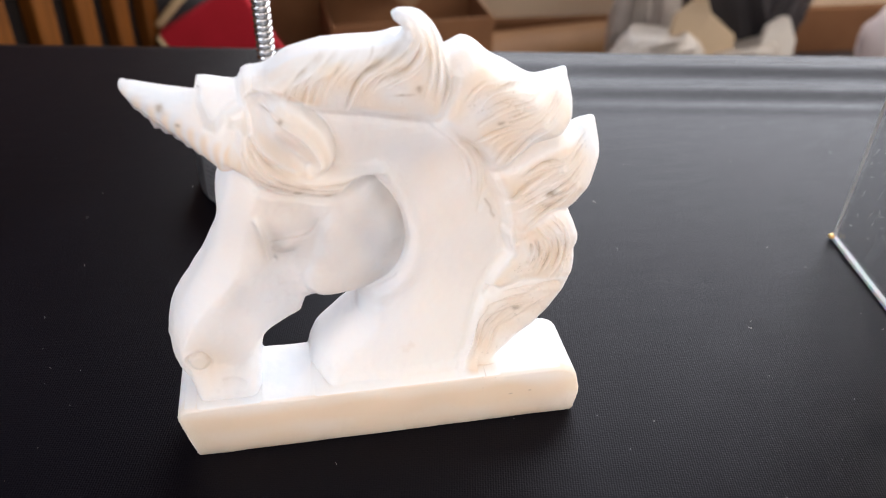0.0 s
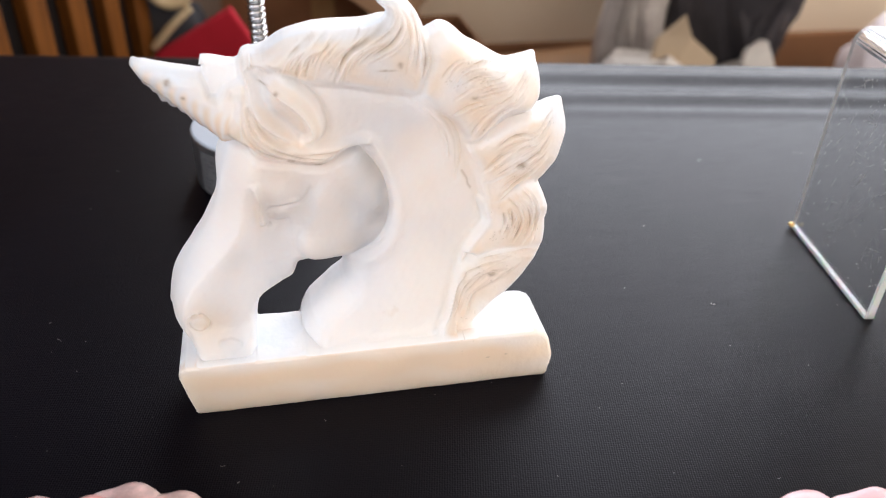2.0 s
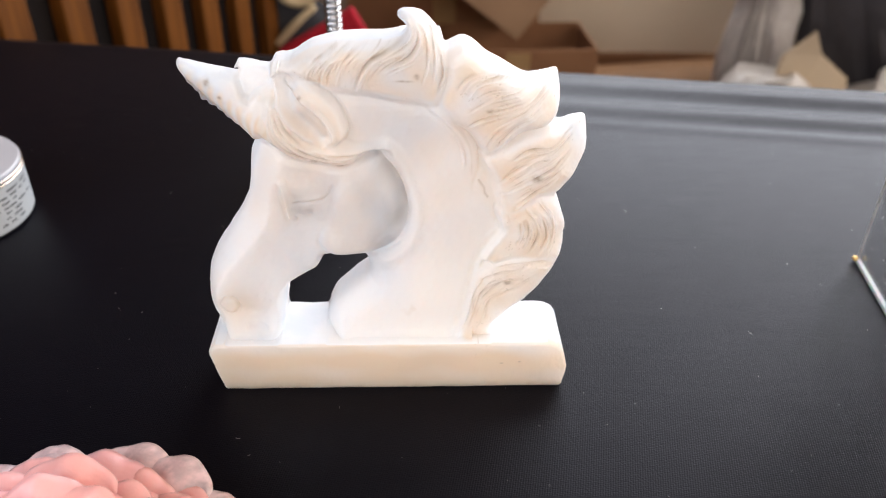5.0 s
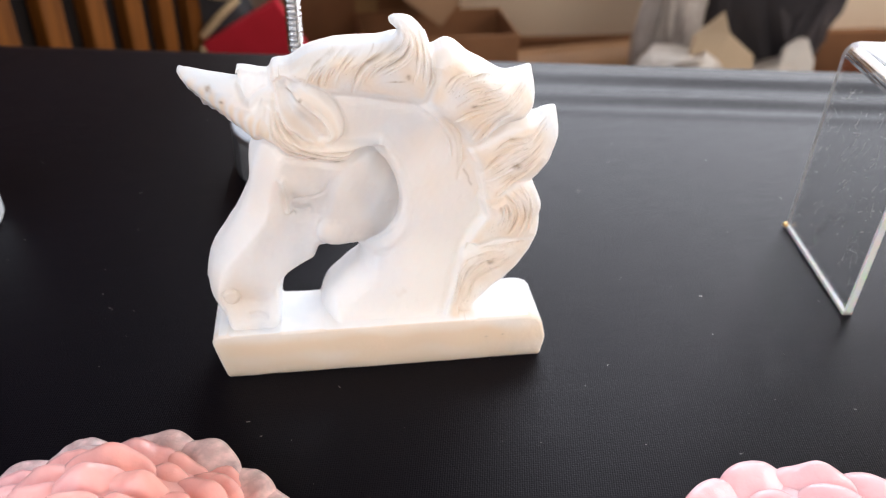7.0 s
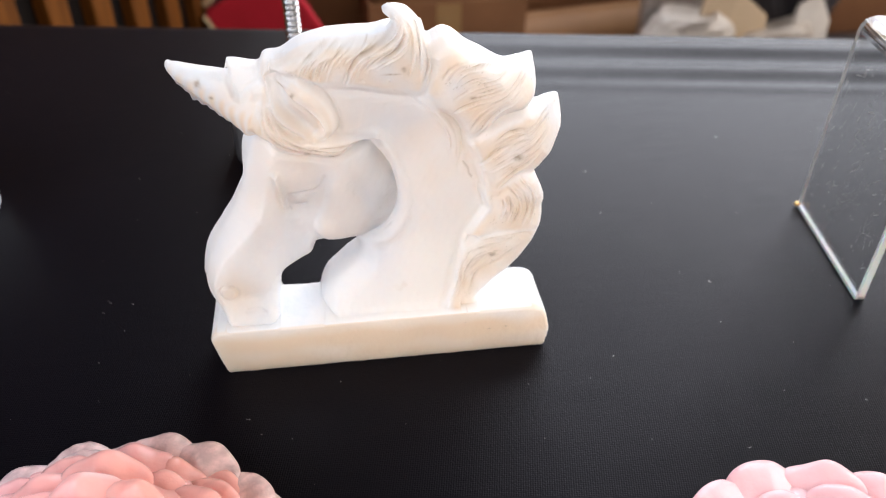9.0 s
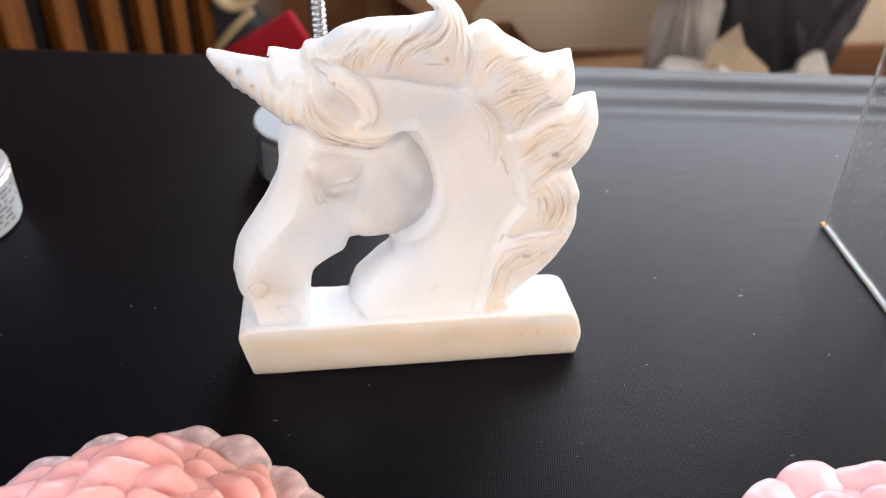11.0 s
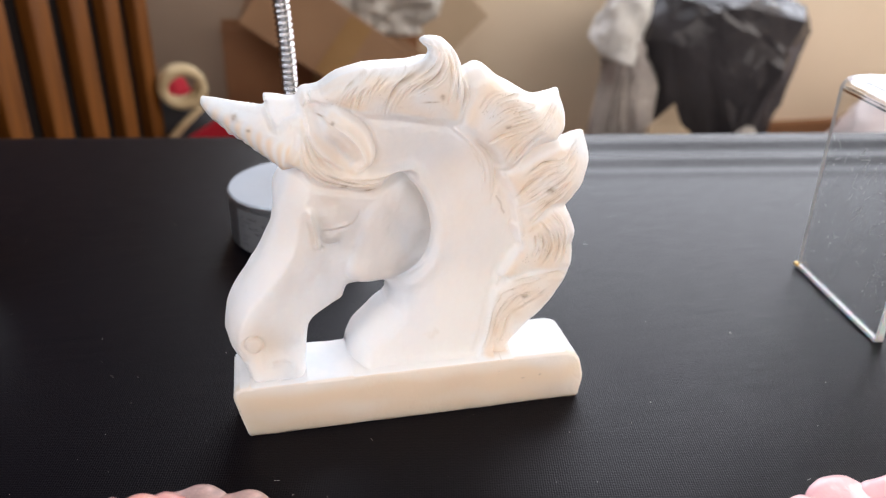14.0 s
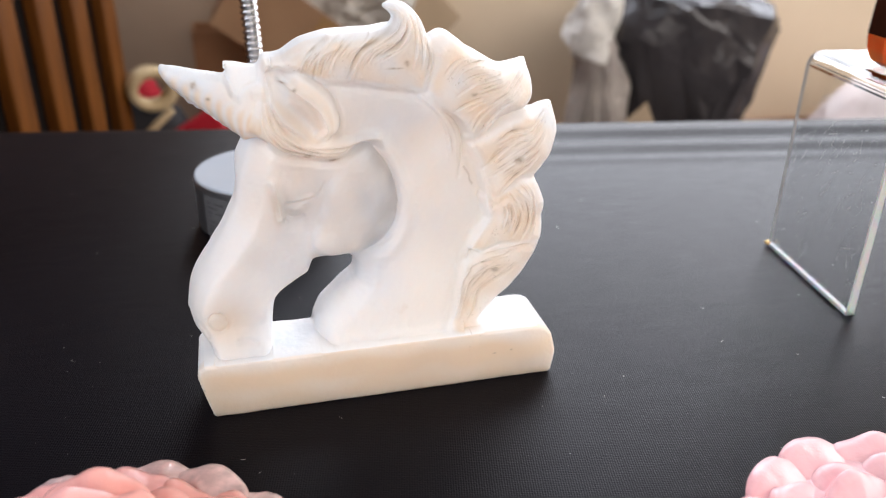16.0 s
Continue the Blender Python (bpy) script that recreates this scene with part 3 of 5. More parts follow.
FACE = [(19, 87), (14.5, 77), (8, 60), (-2, 43), (-4.5, 30), (-1, 20), (20, 18), (22, 35), (39, 46), (50, 49), (60, 54), (63, 68), (59, 81), (54, 86), (45, 84), (30, 87)]
CHEEK = [(45.5, 82), (50.6, 84.6), (54.1, 85.4), (58.3, 81), (61.6, 74.3), (63, 66.7), (61.8, 59.1), (58.1, 53.6), (52.2, 50.2), (43.2, 48.6), (37.1, 50.4), (34.6, 54.1), (35.3, 58.9), (37.9, 65.2), (39.5, 72.5)]
HORN = [(-6, 110.5), (4.6, 108.6), (14, 107.4), (24, 106), (25, 92), (18, 87.5), (12, 93), (4, 99), (-6, 106)]
NECK_EDGE = [(84.7, 85), (86.6, 80.3), (89.1, 73.6), (91.2, 66.7), (92.6, 58.6), (91.6, 56.1), (88.8, 51.9), (86.1, 46), (83.4, 35.8), (81.7, 27.3), (79.2, 19.8)]


def step(e0, e1, v):
    t = np.clip((v - e0) / (e1 - e0), 0, 1)
    return t * t * (3 - 2 * t)


def softened(field, cells):
    """A field blurred by a bell of that many cells."""
    n = int(3 * cells) + 1
    k = np.exp(-0.5 * (np.arange(-n, n + 1) / cells) ** 2)
    k /= k.sum()
    for axis in (0, 1):
        pad = [(n, n) if a == axis else (0, 0) for a in (0, 1)]
        wide = np.pad(field, pad, mode="edge")
        m = field.shape[axis]
        field = sum(w * (wide[i:i + m] if axis == 0 else wide[:, i:i + m]) for i, w in enumerate(k))
    return field


def carved_head():
    """A thick carved slab: one outline all through, relief on its front, on a solid block."""
    cell = 0.32
    TOP = 19.6                       # the block's top face
    gx = np.arange(-8, 125, cell)
    gz = np.concatenate([np.arange(-1.2, TOP - 0.1, cell), [TOP - 0.04, TOP + 0.04], np.arange(TOP + 0.3, 130, cell)])
    X, Z = np.meshgrid(gx, gz, indexing="ij")

    def wob(scale, seed):
        r = np.random.RandomState(seed)
        v = np.zeros(X.shape)
        for _ in range(6):
            a, f, ph = r.uniform(0, 6.28), r.uniform(0.6, 1.6) / scale, r.uniform(0, 6.28)
            v += np.sin(6.28 * f * (X * math.cos(a) + Z * math.sin(a)) + ph)
        return v / 6

    def bell(x, z, rx, rz):
        return np.exp(-((X - x) / rx) ** 2 - ((Z - z) / rz) ** 2)

    head_d = np.maximum(sd_poly(round_line(OUTLINE_A + OUTLINE_B + OUTLINE_C, 4), X, Z), -sd_poly(round_line(HOLE, 4), X, Z)) + 0.2 * wob(9, 1)
    # the rings of the horn show along its lower edge
    head_d += 0.07 * np.sin(2.3 * X - 0.6 * Z) * (X < 17) * (X > -2) * (Z > 88) * (Z < 106)
    block_d = sd_poly(BLOCK, X, Z) + 0.12 * wob(14, 11)
    outline = np.minimum(head_d, block_d)
    residue_shade = np.zeros(X.shape)
    # front surface: depth behind the block's front, in mm (small: nearer the viewer)
    Y = 9.6 - 2.6 * bell(72, 62, 15, 34) + 0.3 * wob(30, 2)
    Y -= 2.4 * step(84, 101, Z) * step(30, 42, X) * step(84, 72, X)
    # chest and nape swell forward towards the block
    Y -= 5.2 * step(50, 21, Z) * step(33, 42, X)
    face = sd_poly(round_line(FACE), X, Z)
    k = step(0.4, -1.2, face)
    Y = Y * (1 - k) + (6.3 + 0.4 * wob(25, 3)) * k
    # the long nose: a second plane that turns away towards its outer edge
    nose, off, par = along([(18, 88), (13.9, 78), (11.4, 66.6), (7.9, 60), (3.2, 52.6), (-1.3, 45), (-4.4, 34), (-4.4, 27), (-1, 21)], X, Z)
    wide = 4.5 + 4.5 * step(34, 60, Z)
    Y += np.where((face < 0.5) | ((nose < 4) & (Z < 89)), 10.0 * np.clip(1 - nose / wide, 0, 1) ** 1.25, 0)
    # eye socket, jaw and the hollow between cheek and muzzle
    Y += 2.0 * bell(31, 64, 5.5, 6) + 1.3 * bell(24, 50, 8, 10) - 0.9 * bell(12, 36, 6, 7) + 1.0 * bell(33, 78, 7, 4)
    # cheek: full at the jaw, sinking back to a deep cut before the neck
    ck = sd_poly(round_line(CHEEK), X, Z)
    full = 5.4 + 3.8 * (1 - np.clip(-ck / 8, 0, 1)) ** 1.8 * step(44, 58, X) + 2.6 * (1 - np.clip(-ck / 3, 0, 1)) ** 2 * step(56, 44, X)
    full += 1.1 * bell(52, 68, 5, 8) - 1.1 * bell(40, 53.5, 3.6, 4.5) - 0.5 * bell(45, 73, 6, 6)
    k = step(0.3, -0.5, ck) * (1 - step(70, 80, Z) * step(50, 44, X)) * (1 - 0.85 * step(43, 37, X) * step(57, 62, Z))
    Y = Y * (1 - k) + full * k
    # the neck's rim beside the cut
    d, off, par = along([(59.4, 83.9), (62.3, 78.6), (65.6, 67.6), (64.4, 56.1), (59.4, 48.6), (53.4, 45.8), (47, 42.3)], X, Z)
    Y -= 1.5 * np.exp(-(d / 2.0) ** 2) * (ck > 0.2) * np.clip((1 - par) * 3, 0, 1)
    # chest fold above the block
    d, off, par = along([(47, 43), (40, 35), (36.5, 28), (37.5, 20)], X, Z)
    Y -= 1.5 * np.exp(-((d - 3) / 3.2) ** 2) * (X > 36)
    # locks of the mane, one above the other
    mane = np.full(X.shape, 99.0)
    for depth, soft, fall, shape in LOCKS:
        p = sd_poly(round_line(shape), X, Z)
        mane = np.minimum(mane, p)
        lift = depth - 1.6 * step(45, 22, Z)
        top = lift + fall * (1 - np.sqrt(np.clip(1 - (1 - np.clip(-p / soft, 0, 1)) ** 2, 0, 1)))
        # each lock lies over the one before it, with a low step where they meet
        Y = np.where(p < 0, np.minimum(Y + 0.4, top), Y + 0.7 * np.exp(-((p - 0.5) / 0.9) ** 2))
    # the horn, leaning back to its tip
    hs = sd_poly(HORN, X, Z)
    d, off, par = along([(21, 96.5), (13.5, 100.2), (5, 103.8), (-3.6, 107.8)], X, Z)
    off_horn = off
    wr = 1.9 + 8.6 * (1 - par)
    axis_y = 15.0 + 6.5 * par
    round_y = np.sqrt(np.clip(1 - (off / wr) ** 2, 0, 1))
    horn = axis_y - 0.85 * wr * round_y
    ring = np.sin(2 * math.pi * (par * 25.5 / 2.9 + 0.028 * off ** 2 + 0.05 * off))
    horn -= 0.34 * (0.5 + 0.5 * ring) ** 0.6 * step(-5.5, 1.5, -off) * step(0.0, 0.15, par) * step(1.0, 0.85, par)
    is_horn = (hs < 0) & (X < 23)
    k = step(24, 17, X) * (hs < 0.3)
    Y = Y * (1 - k) + horn * k
    # the far ear rises behind the horn
    d2 = sd_poly([(14, 110.2), (13.9, 106), (15.6, 101), (17.6, 100.2), (19.6, 102.4), (24, 104.5), (24, 109.4)], X, Z)
    Y = np.where(d2 < 0, 12.6 + 0.45 * (Z - 100) + 1.4 * np.exp(d2 / 0.9) - 0.5 * np.exp(-((d2 + 1.2) / 0.6) ** 2), Y)
    # fringe below the ear
    fr = sd_poly(round_line(FRINGE), X, Z)
    k = step(0.2, -1.6, fr)
    Y = Y * (1 - k) + np.minimum(Y, 4.4 + 3.2 * (1 - np.sqrt(np.clip(1 - (1 - np.clip(-fr / 3.0, 0, 1)) ** 2, 0, 1))) + 0.5 * step(95, 104, Z)) * k
    Y += 1.4 * np.exp(-((fr - 0.7) / 1.0) ** 2) * (fr > 0) * (Z < 88) * (X > 22) * (X < 56)
    # hooked end of the fringe over the cheek
    d, off, par = along([(50, 86.6), (54.1, 88), (56.4, 88.7), (58.6, 86.6), (59.4, 83.4)], X, Z)
    Y -= 1.4 * np.exp(-(d / 1.3) ** 2) * np.clip(np.minimum(par, 1 - par) * 5, 0, 1)
    # the ear: a leaf with a thick rim and a long hollow
    lean = 9.5 * step(97, 112, Z) ** 1.3 * step(36, 29, X)
    ear = sd_poly(round_line(EAR), X, Z)
    leaf = 3.8 + lean + 3.4 * (1 - np.sqrt(np.clip(1 - (1 - np.clip(-ear / 3.6, 0, 1)) ** 2, 0, 1)))
    k = step(0.3, -0.6, ear)
    Y = Y * (1 - k) + np.minimum(Y + 2, leaf) * k
    Y += 1.5 * np.exp(-((ear - 0.5) / 0.9) ** 2) * (ear > 0) * step(27, 32, X) * (Z > 88)
    Y = np.where((ear >= 0) & (X < 27) & (X > 21) & (Z > 101) & (d2 > 0), np.maximum(Y, 11 + 0.4 * (Z - 101)), Y)
    Y = softened(Y, 1.3)
    d, off, par = along([(28.3, 104.5), (30.3, 99.9), (34.2, 95.3), (37.9, 91.3)], X, Z)
    Y += 3.6 * np.exp(-(d / 2.6) ** 2)
    d, off, par = along(EAR_RIDGE, X, Z)
    Y -= 1.9 * np.exp(-(d / 0.7) ** 2) * np.clip(np.minimum(par, 1 - par) * 8, 0, 1)
    Y += 0.7 * np.exp(-((off - 1.6) / 0.9) ** 2) * np.exp(-(d / 3) ** 2) * step(0.05, 0.2, par)
    d, off, par = along(EAR_SIDE, X, Z)
    Y -= 1.8 * np.exp(-(d / 0.7) ** 2) * np.clip((1 - par) * 5, 0, 1)
    # the crisp cut round the cheek
    Y += 1.3 * np.exp(-((ck - 0.1) / 0.55) ** 2) * step(46, 54, X)
    # brow, eye and nostril
    for pts, w, h in (([(24.9, 76), (25.9, 71.4), (26.4, 66.8), (26.8, 62.6)], 1.1, 2.3), ([(27.4, 69.6), (32.2, 70), (37, 71.4)], 0.6, 0.5), ([(0.6, 33), (2.6, 34.4), (5.2, 34.4)], 0.5, 0.4)):
        d, off, par = along(pts, X, Z)
        Y -= h * np.exp(-(d / w) ** 2) * np.clip((1 - par) * 7, 0, 1)
    for pts, w, h in (([(27.4, 68.6), (32.2, 68.8), (37, 70.2), (39.1, 72.6), (40.5, 76)], 0.5, 0.55), ([(27.8, 65), (30.5, 63.6), (34, 64.6)], 0.55, 0.6), ([(27.2, 67.5), (27.6, 64.5), (28, 61.8)], 0.6, 0.9), ([(1.8, 32.8), (3.8, 33.9), (6, 33.5)], 0.35, 0.5),
                      ([(-2, 31), (0.5, 28), (1.6, 24.5)], 0.7, 0.7), ([(9, 24), (13, 24.5), (16.5, 23)], 0.8, 0.6)):
        d, off, par = along(pts, X, Z)
        Y += h * np.exp(-(d / w) ** 2) * np.clip(np.minimum(par, 1 - par) * 8, 0.15, 1)
    Y -= 1.0 * bell(31, 66.6, 2.0, 1.5)
    rn = np.hypot(X - 4.3, Z - 30.8)
    Y += 0.55 * np.exp(-((rn - 3.1) / 0.5) ** 2) - 0.5 * step(3.0, 1.8, rn)
    # crescents of hair on the neck, and the raised line where the mane begins
    d, off, par = along([(67, 100.6), (70.9, 97.6), (75.3, 92.9), (78.2, 87), (79, 80.5)], X, Z)
    Y -= 1.0 * np.exp(-((off + 1.5) / 1.9) ** 2) * np.exp(-(d / 4) ** 2) * np.sin(np.pi * np.clip(par, 0.02, 0.98)) ** 0.6
    Y += 0.7 * np.exp(-(d / 0.7) ** 2) * np.sin(np.pi * np.clip(par, 0.02, 0.98)) ** 0.6
    d, off, par = along([(76.8, 94.4), (80.4, 91.6), (83.2, 86.9), (84, 81.4), (82.6, 73.1)], X, Z)
    Y += 1.5 * np.exp(-(d / 0.8) ** 2) * np.sin(np.pi * np.clip(par, 0.02, 0.98)) ** 0.6
    ne = along(NECK_EDGE, X, Z)[0]
    Y -= 0.9 * np.exp(-(ne / 0.8) ** 2)
    Y += 0.6 * np.exp(-((ne - 2.0) / 1.1) ** 2)
    d, off, par = along([(84.3, 75.8), (86, 73.1), (86.4, 71.2), (87.4, 69.6)], X, Z)
    Y += 0.3 * np.exp(-(d / 0.35) ** 2)
    residue_shade = np.maximum(residue_shade, 0.5 * np.exp(-(d / 0.3) ** 2))
    big_patch, small_patch = wob(17, 20), wob(6, 30)

    def strand(pts, width, deep, patch):
        """One thin groove along a line, a soft roll on each side, shade painted all along it and grit in parts."""
        nonlocal Y, residue_shade
        p = np.array(pts)
        i0, i1 = np.searchsorted(gx, (p[:, 0].min() - 3, p[:, 0].max() + 3))
        j0, j1 = np.searchsorted(gz, (p[:, 1].min() - 3, p[:, 1].max() + 3))
        w = np.s_[i0:i1, j0:j1]
        d, off, par = along(pts, X[w], Z[w])
        end = np.clip(np.minimum(par, 1 - par) * 5, 0, 1)
        vary = 0.6 + 0.4 * np.sin(par * 9 + patch * 2.3)
        line = np.exp(-(d / width) ** 2) * end * vary
        # one side of the groove stands higher than the other, like a lapped lock
        side = np.exp(-((off - 1.3 * width) / (1.1 * width)) ** 2) * end * np.exp(-(d / (3 * width)) ** 2)
        Y[w] += 1.9 * deep * line - 1.0 * deep * side
        grit = step(0.0, 0.75, (big_patch + 0.8 * small_patch)[w] + 0.3 * math.sin(patch))
        # constant share darkens the whole groove like shade; grit adds patchy deposits
        residue_shade[w] = np.maximum(residue_shade[w], np.exp(-(d / (0.55 * width)) ** 2) * end * vary * (0.30 + 0.5 * grit) * (1.0 if deep > 0.5 else 0.75))

    def family(rows, seed, fine):
        """Strands side by side: the named ones, and finer ones between them."""
        r = np.random.RandomState(seed)
        lines = []
        for pts in rows:
            q = smooth_line(pts)
            u = np.linspace(0, len(q) - 1, 14)
            lines.append(np.stack([np.interp(u, np.arange(len(q)), q[:, k]) for k in (0, 1)], 1))
        for i, q in enumerate(lines):
            strand(q, 0.46, r.uniform(0.55, 0.9), r.uniform(0, 6))
            if i + 1 < len(lines):
                for j in range(fine):
                    f = (j + 1) / (fine + 1) + r.uniform(-0.06, 0.06)
                    g = q * (1 - f) + lines[i + 1] * f
                    a, c = r.randint(0, 4), 14 - r.randint(0, 4)
                    strand(g[a:c], r.uniform(0.24, 0.38), r.uniform(0.15, 0.42), r.uniform(0, 6))

    for i, (rows, fine) in enumerate(((FRONT_LOCK, 3), (CREST, 1), (SECOND_LOCK, 3), (THIRD_LOCK, 4), (CURL, 2), (NAPE, 3), (FRINGE_STRANDS, 1))):
        family(rows, 60 + i, fine)
    family([[(88.5, 42.6), (84.9, 36.7), (83.3, 29.4), (81.2, 22)], [(90.5, 41), (86.8, 36.2), (84.6, 29.5), (82.8, 22)]], 80, 1)
    for k, i in enumerate((3, 4)):
        strand(smooth_line(FRONT_LOCK[i], 4), 0.75, 0.75, 2.0 + 3 * k)
        strand(smooth_line([(x + 1.5, z - 0.5) for x, z in FRONT_LOCK[i]], 4), 0.4, 0.6, 1.0 + 2 * k)
    for pts in CREST[1:]:
        strand(smooth_line(pts, 4), 0.6, 0.6, 4.0)
    for k, pts in enumerate(([(72.5, 96.6), (77.4, 91), (79.9, 85), (80.2, 78.5)], [(74.5, 96.2), (79, 91.3), (81.6, 85.5), (82.1, 77)])):
        strand(smooth_line(pts, 4), 0.4, 0.35, 1.0 + k)
    grain = np.random.RandomState(9).normal(0, 1, X.shape)
    grain = (grain + np.roll(grain, 1, 0) + np.roll(grain, 1, 1)) / 1.7
    rough = step(0.0, 3.0, -mane)
    Y += 0.07 * grain * rough * (0.4 + 0.9 * step(-0.2, 0.5, small_patch))
    residue_shade = np.maximum(residue_shade, 0.5 * (grain > 2.3) * rough * step(0.1, 0.5, big_patch + small_patch))
    Y += 0.10 * wob(5, 7) + 0.07 * wob(2.5, 8)
    # the rear of the slab; horn and tips are thin
    back = np.where(Z > 86, 22.5, 25.5) + 0.5 * wob(40, 9)
    for x, z, reach, deep in TIPS:
        Y = Y + deep * np.clip(1 - np.hypot(X - x, Z - z) / reach, 0, 1) ** 1.3
    back = np.where(is_horn & (X < 14), axis_y + 0.85 * wr * round_y, back)
    back = np.where((Z > 119) & (X < 72), 17.0, back)
    Y = np.minimum(Y, back - 1.2)
    # the head spreads softly where it meets the block
    Y -= 2.4 * np.exp(-np.clip(Z - TOP, 0, 99) / 1.6) * (X > 33) * (X < 84)
    # rounded rims, front and back; along the mane the front falls away to a broad pale edge
    inside = -outline
    # the muzzle flows out into the block
    Y -= 5.0 * step(30, 19.8, Z) * step(-3, 5, X) * step(24, 17, X)
    low = (Z < TOP) | ((Z < TOP + 0.5) & (head_d > 0.25))
    rf, rb = np.where(low, 1.1, 1.7), np.where(low, 0.9, 1.6)
    Y = np.where(low, 0.1 * wob(16, 12) - 1.6, Y)
    back = np.where(low, 22.2, back)
    Y = Y + rf * 1.05 * (1 - np.sqrt(np.clip(1 - (1 - np.clip(inside / rf, 0, 1)) ** 2, 0, 1)))
    edge = np.clip(1 - inside / 3.2, 0, 1) ** 1.6 * step(96, 106, Z) * (X > 27)
    Y = np.minimum(Y + 4.5 * edge, np.where(edge > 0, back - 1.2, 99))
    Y = Y + 7.0 * np.clip(1 - inside / 7.5, 0, 1) ** 2 * step(33, 36, X) * step(60, 52, X) * (Z > TOP) * step(52, 47, Z)
    # the block's front top edge is eased
    Y = np.where(low, Y + 0.7 * (1 - np.sqrt(np.clip(1 - (1 - np.clip((TOP + 0.1 - Z) / 0.7, 0, 1)) ** 2, 0, 1))), Y)
    back = back - rb * (1 - np.sqrt(np.clip(1 - (1 - np.clip(inside / rb, 0, 1)) ** 2, 0, 1)))
    back = np.maximum(back, Y + 0.4)
    # pull the rim vertices onto the outline
    gX, gZ = np.gradient(outline, gx, gz)
    gl = np.hypot(gX, gZ) + 1e-6
    rim = (outline > -0.5 * cell) & (outline < 0.95 * cell)
    PX, PZ = np.where(rim, X - outline * gX / gl, X), np.where(rim, Z - outline * gZ / gl, Z)
    ok = outline < 0.95 * cell
    quad = ok[:-1, :-1] & ok[1:, :-1] & ok[:-1, 1:] & ok[1:, 1:] & ((outline[:-1, :-1] + outline[1:, 1:] + outline[1:, :-1] + outline[:-1, 1:]) < 0.5 * cell)
    used = np.zeros(X.shape, bool)
    for a in (0, 1):
        for b in (0, 1):
            used[a:a + quad.shape[0], b:b + quad.shape[1]] |= quad
    idx = -np.ones(X.shape, int)
    idx[used] = np.arange(used.sum())
    n = int(used.sum())
    front = np.stack([PX[used], Y[used], PZ[used]], 1)
    rear = np.stack([PX[used], back[used], PZ[used]], 1)
    A, B, C, D = idx[:-1, :-1][quad], idx[1:, :-1][quad], idx[1:, 1:][quad], idx[:-1, 1:][quad]
    faces = np.concatenate([np.stack([A, B, C, D], 1), np.stack([A, D, C, B], 1) + n])
    # side walls along the open edges, in four steps
    e = np.concatenate([np.stack(p, 1) for p in ((A, B), (B, C), (C, D), (D, A))])
    key = np.sort(e, 1)
    _, inv, cnt = np.unique(key, axis=0, return_inverse=True, return_counts=True)
    open_e = e[cnt[inv.ravel()] == 1]
    rim_v = np.unique(open_e)
    # even out the rim along its length
    ea, eb = open_e[:, 0], open_e[:, 1]
    for _ in range(4):
        for sheet in (front, rear):
            total, count = np.zeros((n, 3)), np.zeros((n, 1))
            np.add.at(total, ea, sheet[eb])
            np.add.at(total, eb, sheet[ea])
            np.add.at(count, ea, 1.0)
            np.add.at(count, eb, 1.0)
            sheet[rim_v] = 0.5 * sheet[rim_v] + 0.5 * total[rim_v] / count[rim_v]
    steps = 5
    verts = [front, rear]
    level = [dict((int(v), int(v)) for v in rim_v)]
    start = 2 * n
    for s in range(1, steps):
        k = s / steps
        verts.append(front[rim_v] * (1 - k) + rear[rim_v] * k)
        level.append(dict((int(v), start + i) for i, v in enumerate(rim_v)))
        start += len(rim_v)
    level.append(dict((int(v), int(v) + n) for v in rim_v))
    walls = [(up[int(b)], up[int(a)], dn[int(a)], dn[int(b)]) for up, dn in zip(level, level[1:]) for a, b in open_e]
    verts = np.concatenate(verts) / 1000
    # rusty mineral spots, added to the strands' grit and painted groove shade
    residue_shade = np.maximum(residue_shade, 0.16 * bell(105, 5, 6, 5) * (Z < TOP))
    residue_shade = np.maximum(residue_shade, (0.09 + 0.07 * wob(26, 54)) * (Z < TOP - 0.3))
    for x, z, rx, rz in SPOTS:
        residue_shade = np.maximum(residue_shade, 1.3 * np.exp(-((X - x) / rx) ** 2 - ((Z - z) / rz) ** 2) * (0.75 + 0.5 * wob(1.7, 40)))
    # the slab's own front skin is warm; where the carving goes deep the stone is white
    skin = step(0.0, 2.2, inside) * step(15, 9, Y)
    beige = 0.72 * (Z > TOP) * rough * skin * (0.7 + 0.6 * wob(14, 50)) + (Z < TOP - 0.3) * (0.98 + 0.3 * wob(22, 51) + 0.12 * np.sin(0.55 * Z + 0.02 * X + 1.5 * wob(30, 52)) - 0.3 * step(TOP - 7, TOP - 1, Z)) + 0.5 * step(0, 2, -ear) * step(9, 6, Y) + 0.5 * step(0, 2, -fr)
    # warmth of light passing through the upper neck, painted as beige
    beige = np.maximum(beige, 0.36 * step(48, 82, Z) * step(15, 10, Y) * (Z > TOP) * (0.8 + 0.5 * wob(18, 53)))
    beige = np.maximum(beige, 0.6 * bell(6, 30, 9, 9))
    beige = np.maximum(beige, 0.3 * step(0, 4, -ck) * step(60, 48, X))
    beige = np.maximum(beige, 0.75 * is_horn * step(-2.5, 2.5, -off_horn) * (0.8 + 0.4 * ring))
    beige = np.maximum(beige, 0.55 * bell(25.5, 69, 1.8, 7))
    clear = np.maximum(0.28 * step(0, 6, -face) * step(4, 14, nose), (0.30 + 0.16 * step(47, 60, X)) * step(0, 0.5, -ck)) * (0.8 + 0.5 * wob(12, 60)) + 0.28 * bell(32.5, 97, 4.5, 7) + 0.12 * (Z > TOP)
